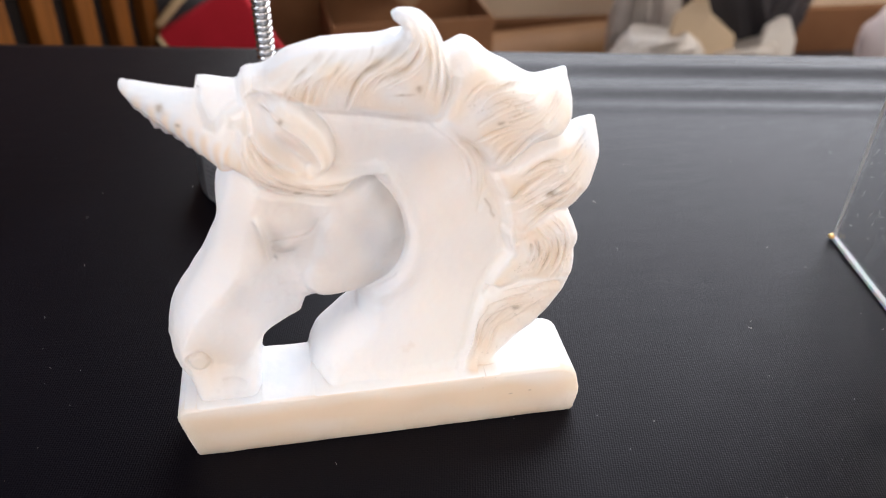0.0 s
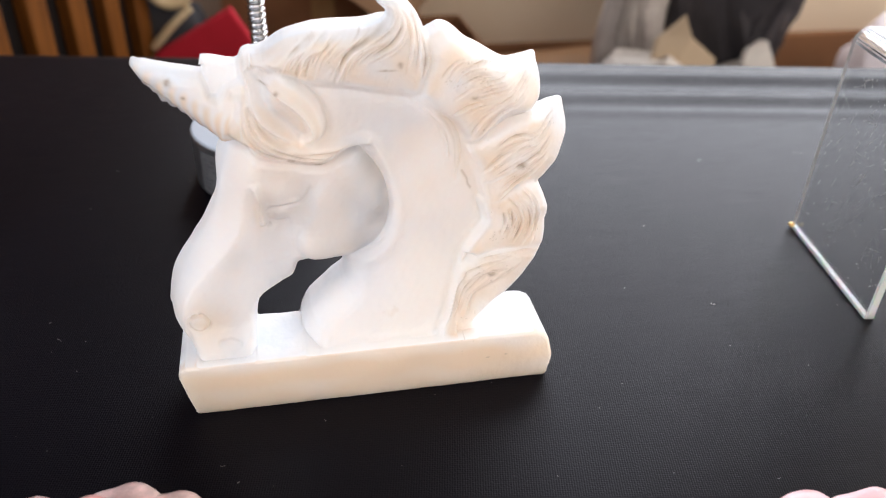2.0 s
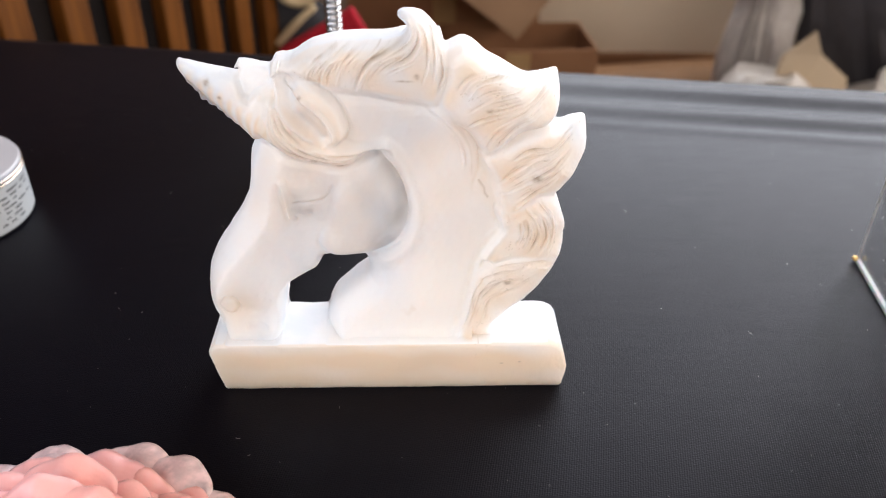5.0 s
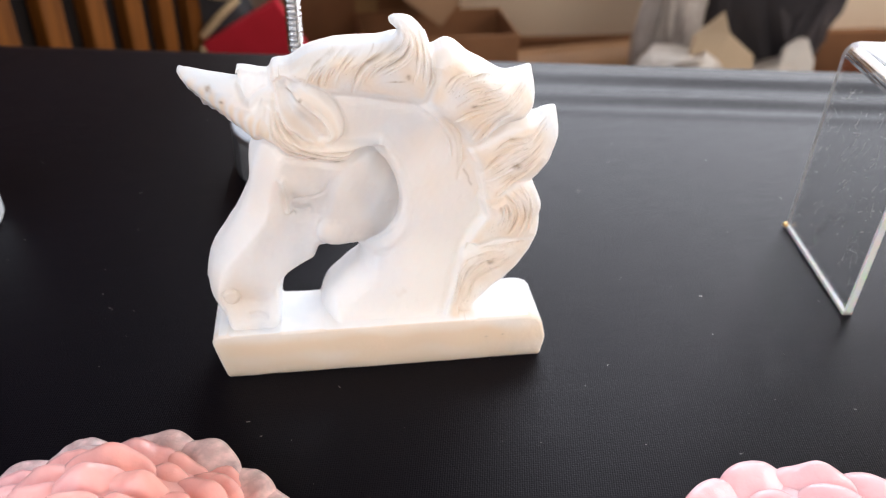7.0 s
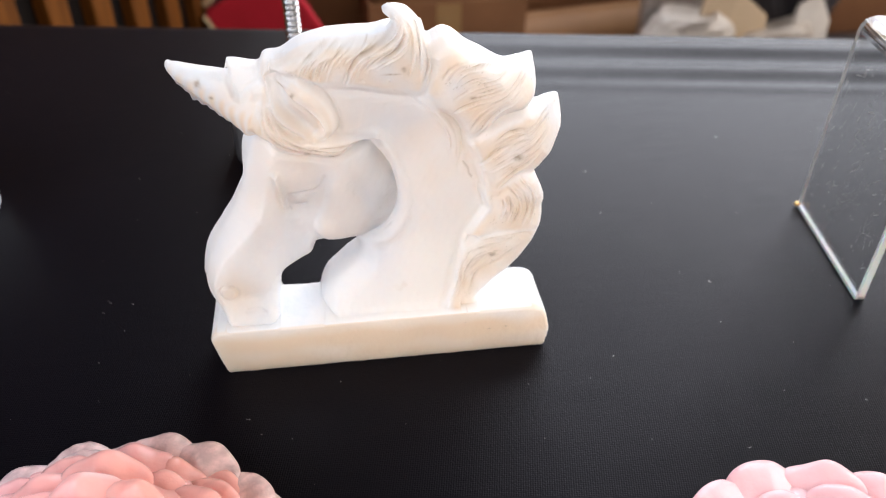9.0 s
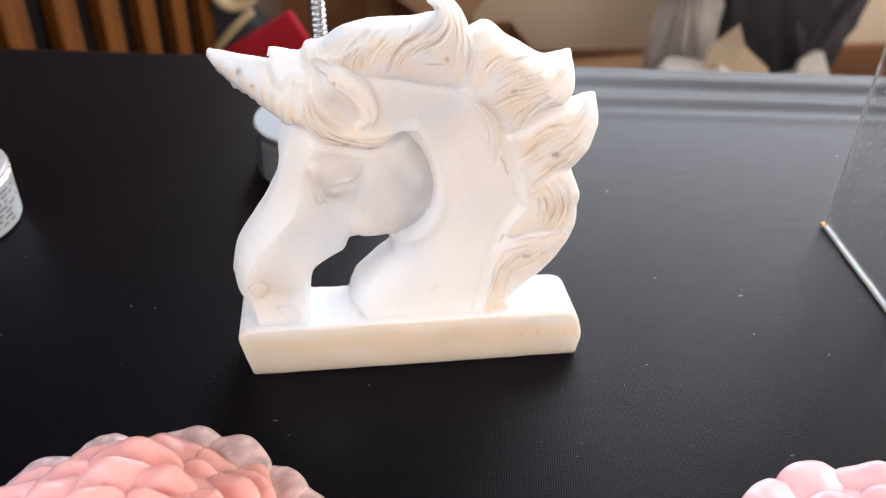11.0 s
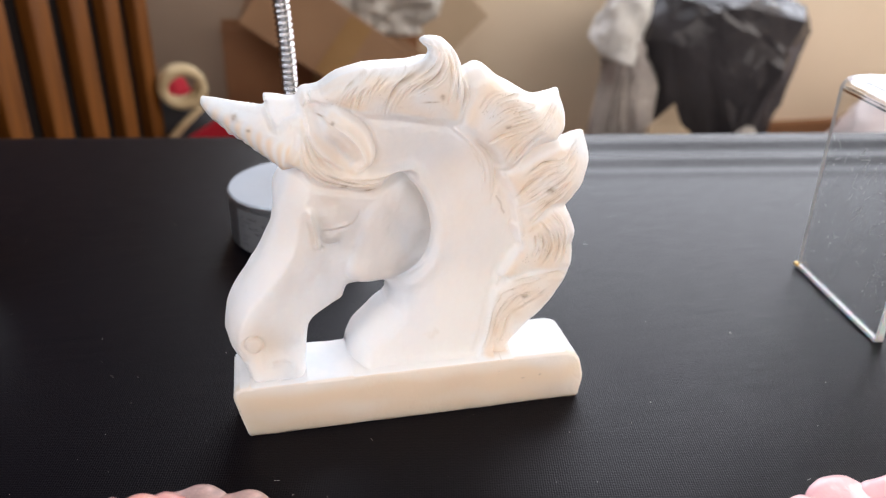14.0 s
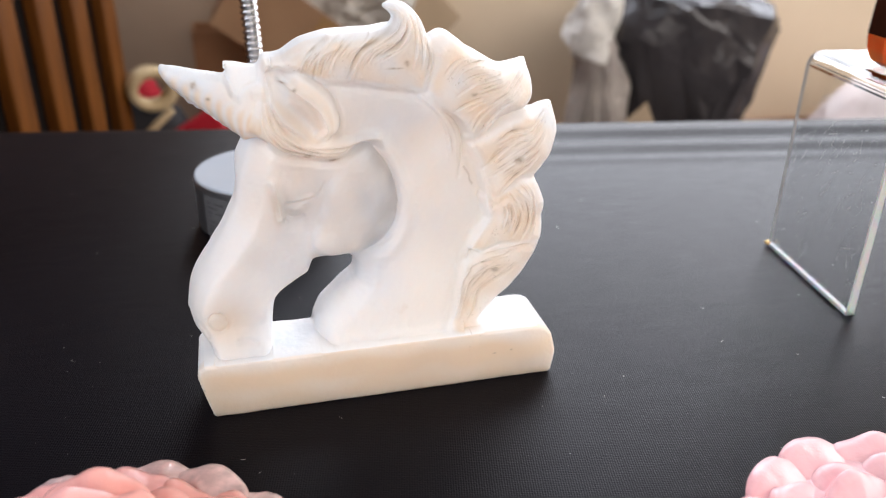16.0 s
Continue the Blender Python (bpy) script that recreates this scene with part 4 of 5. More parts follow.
    me = bpy.data.meshes.new("relief")
    me.from_pydata(verts.tolist(), [], faces.tolist() + walls)
    for key, field in (("residue_shade", residue_shade), ("beige", beige), ("clear", clear)):
        tint = np.zeros(len(verts))
        tint[:n] = np.clip(field[used], 0, 1)
        me.attributes.new(key, "FLOAT", "POINT").data.foreach_set("value", tint)
    me.materials.append(M_SEL)
    me.shade_smooth()
    me.set_sharp_from_angle(angle=radians(52))
    return tagged(new("unicorn_statue", me), "translucent white carved stone unicorn head on its own block", "statue")


carved_head()


# ---- rose quartz flowers ----
def petal_bm(width, length, thick, cup, lobes, seed):
    """A broad cupped petal: foot at the origin, growing along y, with fluted sides and a lobed, rounded rim."""
    r = random.Random(seed)
    nu, nv = 26, 12
    ph, skew = r.uniform(0, 6.28), r.uniform(-0.12, 0.12)
    fine = 0.008 if lobes == 1 and seed < 100 else 0.002
    bm = bmesh.new()
    top, bot = [], []
    for j in range(nv + 1):
        v = j / nv
        rows = ([], [])
        for i in range(nu + 1):
            u = 2 * i / nu - 1
            # the rim is a half oval, broken into lobes
            lobe = 0.035 * math.cos(math.pi * lobes * (u + skew) + 0.4 * math.sin(ph))
            reach = length * ((1 - 0.5 * abs(u) ** 3.2) + lobe)
            half = width / 2 * (0.50 + 0.50 * math.sin(min(1.0, 0.15 + v) * math.pi / 2))
            x = u * half
            y = reach * v
            flute = (0.016 * math.cos(math.pi * lobes * (u + skew)) + fine * math.cos(19 * u + ph)) * width * v
            chip = 0.0003 * math.sin(5.1 * u + 7.3 * v + ph) + 0.00015 * math.sin(11 * u - 9 * v + 2 * ph)
            z = cup * (0.5 * v * v - 0.4 * v - 0.5 * u * u) + flute + chip * v
            edge = min(1.0, (1 - abs(u)) / 0.6, (1 - v) / 0.5)
            t = thick * (0.16 + 0.84 * math.sqrt(max(0.0, 1 - (1 - edge) ** 2))) * (1.15 - 0.25 * v)
            rows[0].append((x, y, z + t / 2))
            rows[1].append((x, y, z - t / 2))
        top.append([bm.verts.new(p) for p in rows[0]])
        bot.append([bm.verts.new(p) for p in rows[1]])
    for j in range(nv):
        for i in range(nu):
            bm.faces.new((top[j][i], top[j][i + 1], top[j + 1][i + 1], top[j + 1][i]))
            bm.faces.new((bot[j][i + 1], bot[j][i], bot[j + 1][i], bot[j + 1][i + 1]))
    for i in range(nu):
        bm.faces.new((top[nv][i], top[nv][i + 1], bot[nv][i + 1], bot[nv][i]))
        bm.faces.new((top[0][i + 1], top[0][i], bot[0][i], bot[0][i + 1]))
    for j in range(nv):
        bm.faces.new((top[j][nu], bot[j][nu], bot[j + 1][nu], top[j + 1][nu]))
        bm.faces.new((top[j + 1][0], bot[j + 1][0], bot[j][0], top[j][0]))
    return bm


def crystal_flower(m, tiers, material, label, seed, clear=None):
    """A full-blown carved flower. tiers, from the rim inwards: petals, radius and height of their tips, lean (90: upright), width, length."""
    ob = base_of("crystal_flower", m, label, "crystal flower", "carved crystal flowers")
    r = random.Random(seed)
    skin = [(0.55 * tiers[0][1], 0.0), (0.72 * tiers[0][1], 0.006)] + [(rad - 0.30 * ln * math.cos(radians(lean)), z - 0.30 * ln * math.sin(radians(lean)) + 0.0006) for _, rad, z, lean, w, ln in tiers]
    part("flower_body", lathe_bm([(max(0.001, a), max(b, 0.0005 * k)) for k, (a, b) in enumerate(skin)], 48), material, ob, smooth=True)
    for k, (count, rad, z, lean, w, ln) in enumerate(tiers):
        shapes = [mesh_of("petal", petal_bm(1.34 * w, ln, 0.0060 if k else 0.0058, 0.0016 + 0.0004 * k, (2, 2, 1)[j], seed * 50 + k * 5 + j), clear if clear and (k == 0 or k == 1 and j == 2) else material, True) for j in range(3)]
        turn = r.uniform(0, 360)
        c, s = math.cos(radians(lean)), math.sin(radians(lean))
        for i in range(count):
            p = new("petal", shapes[r.randrange(3)])
            p.parent = ob
            a = turn + 360 * i / count + r.uniform(-4, 4)
            p.matrix_local = pose(0, 0, 0, 0, 0, a) @ pose(0, rad - ln * c, z - ln * s + r.uniform(-0.0012, 0.0012), lean + r.uniform(-5, 5), r.uniform(-6, 6), r.uniform(-6, 6)) @ Matrix.Scale(r.uniform(0.92, 1.1), 4)
    return ob


PEONY = ((22, 0.0552, 0.0188, 12, 0.0190, 0.0175), (20, 0.0502, 0.0192, 14, 0.0200, 0.0180), (17, 0.0458, 0.0250, 18, 0.0205, 0.0185), (14, 0.0392, 0.0300, 28, 0.0195, 0.0185), (12, 0.0312, 0.0340, 46, 0.0165, 0.0180), (9, 0.0228, 0.0356, 64, 0.0145, 0.0170), (6, 0.0146, 0.0352, 76, 0.0125, 0.0150), (3, 0.0062, 0.0345, 84, 0.0105, 0.0130))
FULL = ((15, 0.0450, 0.0085, 10, 0.0215, 0.0170), (15, 0.0466, 0.0162, 20, 0.0215, 0.0175), (14, 0.0462, 0.0226, 26, 0.0215, 0.0180), (11, 0.0378, 0.0232, 24, 0.0205, 0.0175), (9, 0.0300, 0.0246, 42, 0.0170, 0.0170), (7, 0.0212, 0.0256, 60, 0.0150, 0.0155), (4, 0.0115, 0.0255, 74, 0.0130, 0.0130))
crystal_flower(pose(-0.0248, -0.0985, 0), PEONY, M_PINK, "pink rose quartz flower carved with layered lobed petals", 1, M_CLEAR)
crystal_flower(pose(0.1615, -0.125, 0, 0, 0, 25), FULL, M_PALE, "pale pink rose quartz flower carved with broad petals", 2)


# ---- lamp bases ----
def label_band(ob, r, z0, z1, a0, a1, material, rows, seed):
    """A paper label round a drum, with rows of unreadable print."""
    bm = bmesh.new()
    n = 40
    pts = [(a0 + (a1 - a0) * k / n) for k in range(n + 1)]
    lo = [bm.verts.new((r * math.cos(radians(a)), r * math.sin(radians(a)), z0)) for a in pts]
    hi = [bm.verts.new((r * math.cos(radians(a)), r * math.sin(radians(a)), z1)) for a in pts]
    lo2 = [bm.verts.new(((r - 0.0002) * math.cos(radians(a)), (r - 0.0002) * math.sin(radians(a)), z0)) for a in pts]
    hi2 = [bm.verts.new(((r - 0.0002) * math.cos(radians(a)), (r - 0.0002) * math.sin(radians(a)), z1)) for a in pts]
    for k in range(n):
        bm.faces.new((lo[k], lo[k + 1], hi[k + 1], hi[k]))
        bm.faces.new((lo[k], lo2[k], lo2[k + 1], lo[k + 1]))
        bm.faces.new((hi[k], hi[k + 1], hi2[k + 1], hi2[k]))
    band = part("label", bm, material, ob, "paper label with small print")
    rnd = random.Random(seed)
    bm = bmesh.new()
    rr = r + 0.00012
    for row in range(rows):
        zt = z1 - (z1 - z0) * (0.13 + 0.80 * row / rows)
        h = (z1 - z0) * 0.34 / rows
        a = a0 + 4
        stop = a1 - rnd.choice((4, 14, 30, 45))
        left = rnd.randint(3, 8)
        while a < stop:
            w = rnd.uniform(0.7, 1.1)
            left -= 1
            if left < 0:
                left = rnd.randint(3, 10)
                a += rnd.choice((1.6, 2.2, 9.0))
            else:
                q = [bm.verts.new((rr * math.cos(radians(b)), rr * math.sin(radians(b)), zz)) for b, zz in ((a, zt - h), (a + w, zt - h), (a + w, zt), (a, zt))]
                bm.faces.new(q)
            a += w + 0.55
    part("print", bm, M_INK, band)
    return band


def lamp_base(m, label, lid, paper, a0, a1, seed):
    ob = base_of("lamp_base" if seed == 1 else "gooseneck_lamp", m, label, "lamp")
    r, h = 0.0340, 0.0265
    part("drum", lathe_bm([(r - 0.001, 0), (r, 0.001), (r, h - 0.0035), (r - 0.0004, h - 0.0032), (r - 0.0004, h - 0.0026), (r + 0.0003, h - 0.0023), (r + 0.0003, h - 0.0016), (r - 0.0002, h - 0.0013)], 72), M_TIN, ob, smooth=False)
    part("lid", lathe_bm([(r - 0.0003, h - 0.0013), (r, h - 0.0009), (r - 0.0006, h - 0.0001), (r - 0.0016, h), (0.004, h + 0.0002)], 72), lid, ob, "smooth white lid")
    label_band(ob, r + 0.0003, 0.0016, h - 0.0045, a0, a1, paper, 7, seed)
    return ob


tin = lamp_base(pose(-0.1435, 0.1115, 0, 0, 0, 0), "round tin lamp base with white lid and printed label", M_LID, M_PAPER, -100, 25, 1)
for z in (0.0220, 0.0238):
    part("trim_ring", tube_bm([(0.0342 * math.cos(2 * math.pi * k / 64), 0.0342 * math.sin(2 * math.pi * k / 64), z) for k in range(64)], 0.00040, 8, True), M_PALEMETAL, tin, "thin pale metal ring", True)
sw = part("switch_ring", lathe_bm([(0.0066, 0.0265), (0.0066, 0.0278), (0.0060, 0.0284), (0.0038, 0.0284), (0.0036, 0.0274)], 32), M_BLACKPL, tin, "round black switch ring", True)
sw.location = (0.0088, -0.0090, 0)
part("neck_socket", lathe_bm([(0.0050, 0.0266), (0.0046, 0.0300), (0.0030, 0.0360), (0.0026, 0.0400)], 24), M_LID, tin, "white conical socket", True).location = (-0.004, -0.001, 0)
part("toggle", lathe_bm([(0.0024, 0.0270), (0.0022, 0.0292), (0.0012, 0.0316), (0.0005, 0.0319)], 20), M_CHROME, sw, "grey toggle", True)

goose = lamp_base(pose(0.0268, 0.1575, 0, 0, 0, 0), "gooseneck lamp with a white-topped round tin base", M_LIDSKY, M_GREYPAPER, -150, -60, 2)
NECK = [(0.000, 0.018, 0.024), (0.000, 0.0185, 0.06), (-0.001, 0.018, 0.10), (-0.004, 0.015, 0.14), (-0.009, 0.008, 0.18), (-0.010, -0.006, 0.22), (0.000, -0.03, 0.25)]


def gooseneck(ob):
    """A flexible metal neck: a core wound with a round wire."""
    pts = [Vector(p) for p in NECK]
    fine = []
    for i in range(len(pts) - 1):
        a, b, c, d = pts[max(0, i - 1)], pts[i], pts[i + 1], pts[min(len(pts) - 1, i + 2)]
        for k in range(24):
            t = k / 24
            fine.append(0.5 * (2 * b + (c - a) * t + (2 * a - 5 * b + 4 * c - d) * t * t + (3 * b - a - 3 * c + d) * t ** 3))
    neck = part("neck", tube_bm(fine, 0.0030, 16), M_CHROME, ob, "flexible ribbed steel neck", True)
    length = sum((b - a).length for a, b in zip(fine, fine[1:]))
    turns = int(length / 0.0028)
    n = turns * 14
    coil = []
    for k in range(n):
        f = k / n * (len(fine) - 1)
        i = min(int(f), len(fine) - 2)
        p = fine[i].lerp(fine[i + 1], f - i)
        q = (fine[i + 1] - fine[i]).to_track_quat("Z", "Y")
        a = 2 * math.pi * k / 14
        coil.append(p + q @ Vector((0.0030 * math.cos(a), 0.0030 * math.sin(a), 0)))
    part("coil", tube_bm(coil, 0.0012, 8), M_CHROME, neck, "round wire winding", True)
    col = part("collar", lathe_bm([(0.0054, 0.0222), (0.0054, 0.027), (0.0046, 0.0285)], 24), M_CHROME, ob, "steel collar", True)
    col.location = (0.0, 0.018, 0.004)
    head = part("lamp_head", lathe_bm([(0.006, 0.0), (0.012, 0.004), (0.016, 0.018), (0.015, 0.019), (0.010, 0.006), (0.004, 0.003)], 32), M_BLACKPL, ob, "small black lamp head, unlit", True)
    head.matrix_local = pose(0.0, -0.03, 0.25, 120, 0, 0)


gooseneck(goose)


# ---- acrylic riser and the stone on it ----
def lumpy_small(r, seed):
    bm = bmesh.new()
    bmesh.ops.create_icosphere(bm, subdivisions=2, radius=r)
    for v in bm.verts:
        v.co *= 1 + 0.2 * noise.noise(v.co * 900 + Vector((seed, 0, 0)))
        v.co.z *= 0.7
    return bm


def acrylic_riser():
    ob = base_of("acrylic_riser", pose(0.2545, 0.073, 0, 0, 0, -98), "clear acrylic display riser, scratched, on the black cloth", "display riser")
    # local x runs along the panel from its far edge to its near one; local y to the right
    L, W, H, T = 0.0655, 0.075, 0.0918, 0.0036
    bm = bmesh.new()
    r = 0.006
    outer, inner = [], []
    arcs = [(k / 6) * math.pi / 2 for k in range(7)]
    outer += [(0, 0)] + [(r - r * math.cos(a), H - r + r * math.sin(a)) for a in arcs] + [(W - r + r * math.sin(a), H - r + r * math.cos(a)) for a in arcs] + [(W, 0)]
    q = r - T
    inner += [(T, 0)] + [(r - q * math.cos(a), H - r + q * math.sin(a)) for a in arcs] + [(W - r + q * math.sin(a), H - r + q * math.cos(a)) for a in arcs] + [(W - T, 0)]
    ends = []
    for x in (0, L):
        ends.append(([bm.verts.new((x, y, z)) for y, z in outer], [bm.verts.new((x, y, z)) for y, z in inner]))
    (o0, i0), (o1, i1) = ends
    for k in range(len(outer) - 1):
        bm.faces.new((o0[k], o0[k + 1], o1[k + 1], o1[k]))
        bm.faces.new((i0[k + 1], i0[k], i1[k], i1[k + 1]))
        bm.faces.new((o0[k + 1], o0[k], i0[k], i0[k + 1]))
        bm.faces.new((o1[k], o1[k + 1], i1[k + 1], i1[k]))
    for a, b in ((0, 0), (-1, -1)):
        bm.faces.new((o0[a], o1[a], i1[a], i0[a]))
    bmesh.ops.bevel(bm, geom=[e for e in bm.edges if e.calc_face_angle(0) > 1.2], offset=0.00025, segments=1, affect="EDGES")
    sheet = part("bent_sheet", bm, M_ACRYL, ob)
    sheet.data.materials.append(M_FROST)
    for f in sheet.data.polygons:
        if abs(f.normal.x) > 0.9 or f.center.z < 0.0005:
            f.material_index = 1
    return sheet, ob


sheet, riser = acrylic_riser()
# added strips, coloured white like edges lit from inside the acrylic
part("edge_light_strip", box_bm(0.0, 0.0655, -0.0004, 0.0040, 0.0, 0.0016, 0.0003, 1), M_EDGE, riser, "white strip for light caught in the lower edge")
part("edge_light_strip", box_bm(0.0653, 0.0661, 0.0004, 0.0032, 0.0016, 0.0858, 0.0002, 1), M_EDGE, riser, "white strip for light caught in the upright edge")
part("amber_speck", lumpy_small(0.0015, 3), M_BRASS, riser, "tiny amber bead at the foot", True).location = (0.0002, -0.0006, 0.0016)


def scratches(ob):
    """Fine pale scratches on the faces of the side panel."""
    r = random.Random(21)
    bm = bmesh.new()
    for k in range(150):
        x, z, y = r.uniform(0.004, 0.062), r.betavariate(2.2, 1.6) * 0.076 + 0.004, r.choice((-0.00006, 0.00366))
        a, ln, w = r.gauss(1.0, 0.6), r.choice((0.0006, 0.001, 0.0016, 0.003, 0.006)), r.uniform(0.00004, 0.00014)
        dx, dz = math.cos(a) * ln, math.sin(a) * ln
        nx, nz = -math.sin(a) * w, math.cos(a) * w
        bm.faces.new([bm.verts.new((x + p, y, z + q)) for p, q in ((nx, nz), (-nx, -nz), (dx - nx * 0.3, dz - nz * 0.3), (dx + nx * 0.3, dz + nz * 0.3))])
    tagged(part("scratches", bm, M_LINT, ob, "fine pale scratches"), kind="stuff")


scratches(riser)


def agate_tower():
    ob = base_of("agate_tower", pose(0.272, 0.040, 0.0921, 0, 0, 15), "polished dark brown and orange agate standing on the riser", "stone")
    bm = lathe_bm([(0.009, 0.0), (0.0125, 0.002), (0.0145, 0.006), (0.0155, 0.012)], 10)
    part("orange_foot", bm, M_AMBER, ob, "orange translucent foot")
    bm = lathe_bm([(0.0155, 0.0121), (0.0150, 0.03), (0.0135, 0.05), (0.0080, 0.062), (0.001, 0.068)], 10)
    part("dark_body", bm, M_BROWNST, ob, "dark brown polished body")


agate_tower()


# ---- behind the table ----
def slatted_panel():
    ob = base_of("slatted_panel", pose(-0.26, 0.60, FLOOR_Z, 0, 0, 72), "tall orange-brown wooden panel of upright slats", "panel")
    # unseen upper part, made tall so the cloth reflects dark wood
    part("backing", box_bm(-0.44, 0.405, 0.0172, 0.030, 0.0, 1.9), M_DARKWOOD, ob, "dark backing")
    me = mesh_of("slat", box_bm(-0.036, 0.0, 0.0, 0.017, 0.0, 1.9, 0.0025, 2), M_WOOD)
    for k in range(-4, 7):
        s = new("slat", me)
        s.parent = ob
        s.location = (-0.073 + 0.0795 * k, 0, 0)
    return ob


slatted_panel()


def lumpy_bm(rx, ry, rz, seed, amp, sub=5, taper=1.0):
    bm = bmesh.new()
    bmesh.ops.create_icosphere(bm, subdivisions=sub, radius=1)
    off = Vector((seed * 7.3, seed * 3.1, seed))
    for v in bm.verts:
        p = v.co.copy()
        d = 1 + amp * noise.fractal(p * 1.6 + off, 1.0, 2.0, 5) + 0.35 * amp * (1 - abs(noise.noise(p * 5 + off)) * 2)
        k = taper + (1 - taper) * min(1.0, max(0.0, (p.z + 1) / 1.5))
        v.co = Vector((p.x * rx * d * k, p.y * ry * d * k, max(-1.0, p.z * d) * rz))
    lo = min(v.co.z for v in bm.verts)
    for v in bm.verts:
        v.co.z -= lo
    return bm


def bag(name, x, y, rx, ry, rz, seed, amp, material, label, z=None, taper=1.0, category="plastic bag"):
    ob = thing(name, lumpy_bm(rx, ry, rz, seed, amp, 5, taper), material, label, category, smooth=True)
    ob.location = (x, y, FLOOR_Z if z is None else z)
    return ob


def creased_bm(levels, seed, points=14, sharp=0.006):
    """A film bag pulled into flat facets: a hull of loose points on stacked ovals, its faces finely dented.
    levels: rows of (height, x, y, half width, half depth)."""
    r = random.Random(seed)
    bm = bmesh.new()
    for z, x, y, rx, ry in levels:
        for k in range(points):
            a = 2 * math.pi * (k + r.uniform(-0.4, 0.4)) / points
            s = r.uniform(0.78, 1.06)
            bm.verts.new((x + rx * s * math.cos(a), y + ry * s * math.sin(a), max(0.0, z + r.uniform(-0.016, 0.016))))
    hull = bmesh.ops.convex_hull(bm, input=bm.verts[:])
    loose = [v for v in bm.verts if not v.link_faces]
    bmesh.ops.delete(bm, geom=loose, context="VERTS")
    bmesh.ops.subdivide_edges(bm, edges=bm.edges[:], cuts=4, use_grid_fill=True)
    bmesh.ops.triangulate(bm, faces=bm.faces[:])
    for v in bm.verts:
        p = v.co * 16 + Vector((seed * 5.1, seed, 0))
        fold = 1 - 2 * abs(noise.noise(p)) + 0.5 * (1 - 2 * abs(noise.noise(p * 2.3)))
        v.co += Vector((v.co.x - levels[0][1], v.co.y - levels[0][2], 0)).normalized() * sharp * fold
        v.co.z = max(0.0, v.co.z + 0.5 * sharp * noise.noise(p * 1.3))
    return bm


def creased_bag(name, x, y, levels, seed, material, label, sharp=0.006, z=None, points=14):
    ob = thing(name, creased_bm(levels, seed, points, sharp), material, label, "plastic bag", smooth=True)
    ob.data.set_sharp_from_angle(angle=radians(22))
    ob.location = (x, y, FLOOR_Z if z is None else z)
    return ob


creased_bag("black_plastic_bag", 0.800, 1.10, [(0.0, 0.02, 0, 0.065, 0.07), (0.15, 0.045, 0, 0.075, 0.08), (0.19, 0.040, 0, 0.090, 0.09), (0.24, 0.025, 0, 0.126, 0.11), (0.317, 0.012, 0, 0.152, 0.12), (0.372, 0.010, 0, 0.160, 0.12), (0.412, -0.006, 0, 0.128, 0.10), (0.430, -0.016, 0, 0.100, 0.07)], 1, M_BLACKBAG, "full glossy black plastic bag standing on the floor", 0.011, None, 12)


def grey_bag():
    """A limp clear-grey bag with a white bunched top."""
    ob = base_of("grey_plastic_bag", pose(0.628, 1.06, FLOOR_Z), "limp grey plastic bag with a white bunched top", "plastic bag")
    for name, levels, seed, material, label in (
            ("bag_body", [(0.0, -0.005, 0, 0.055, 0.05), (0.18, 0.004, 0, 0.052, 0.04), (0.26, 0.006, 0, 0.044, 0.035), (0.31, -0.004, 0, 0.032, 0.03), (0.345, -0.008, 0, 0.026, 0.025)], 2, M_GREYBAG, ""),
            ("bag_top", [(0.318, -0.016, 0, 0.024, 0.028), (0.350, -0.026, 0, 0.036, 0.036), (0.395, -0.020, 0, 0.036, 0.034), (0.425, -0.002, 0, 0.030, 0.028), (0.440, 0.012, 0, 0.014, 0.018)], 6, M_WHITEBAG, "bunched white top")):
        b = part(name, creased_bm(levels, seed, 9, 0.010), material, ob, label, True)
        b.data.set_sharp_from_angle(angle=radians(22))


grey_bag()
creased_bag("crumpled_plastic_bag", 0.60, 0.95, [(0.0, 0, 0, 0.09, 0.06), (0.12, 0.0, 0, 0.075, 0.05), (0.195, 0.01, 0, 0.035, 0.03)], 3, M_PALEBAG, "crumpled pale plastic wrapping on the floor", 0.022, None, 6)
creased_bag("crumpled_plastic_bag", 0.74, 0.97, [(0.0, 0, 0, 0.10, 0.06), (0.12, 0.0, 0, 0.08, 0.05), (0.165, 0.02, 0, 0.05, 0.03)], 4, M_PALEBAG, "crumpled pale plastic wrapping on the floor", 0.022, None, 6)
creased_bag("pink_plastic_bag", 1.24, 1.0, [(0.0, 0, 0, 0.19, 0.13), (0.13, 0, 0, 0.20, 0.14), (0.21, 0, 0, 0.17, 0.12), (0.265, 0.02, 0, 0.10, 0.07)], 5, M_PINKBAG, "pale pink plastic bag on the floor", 0.010, None, 12)


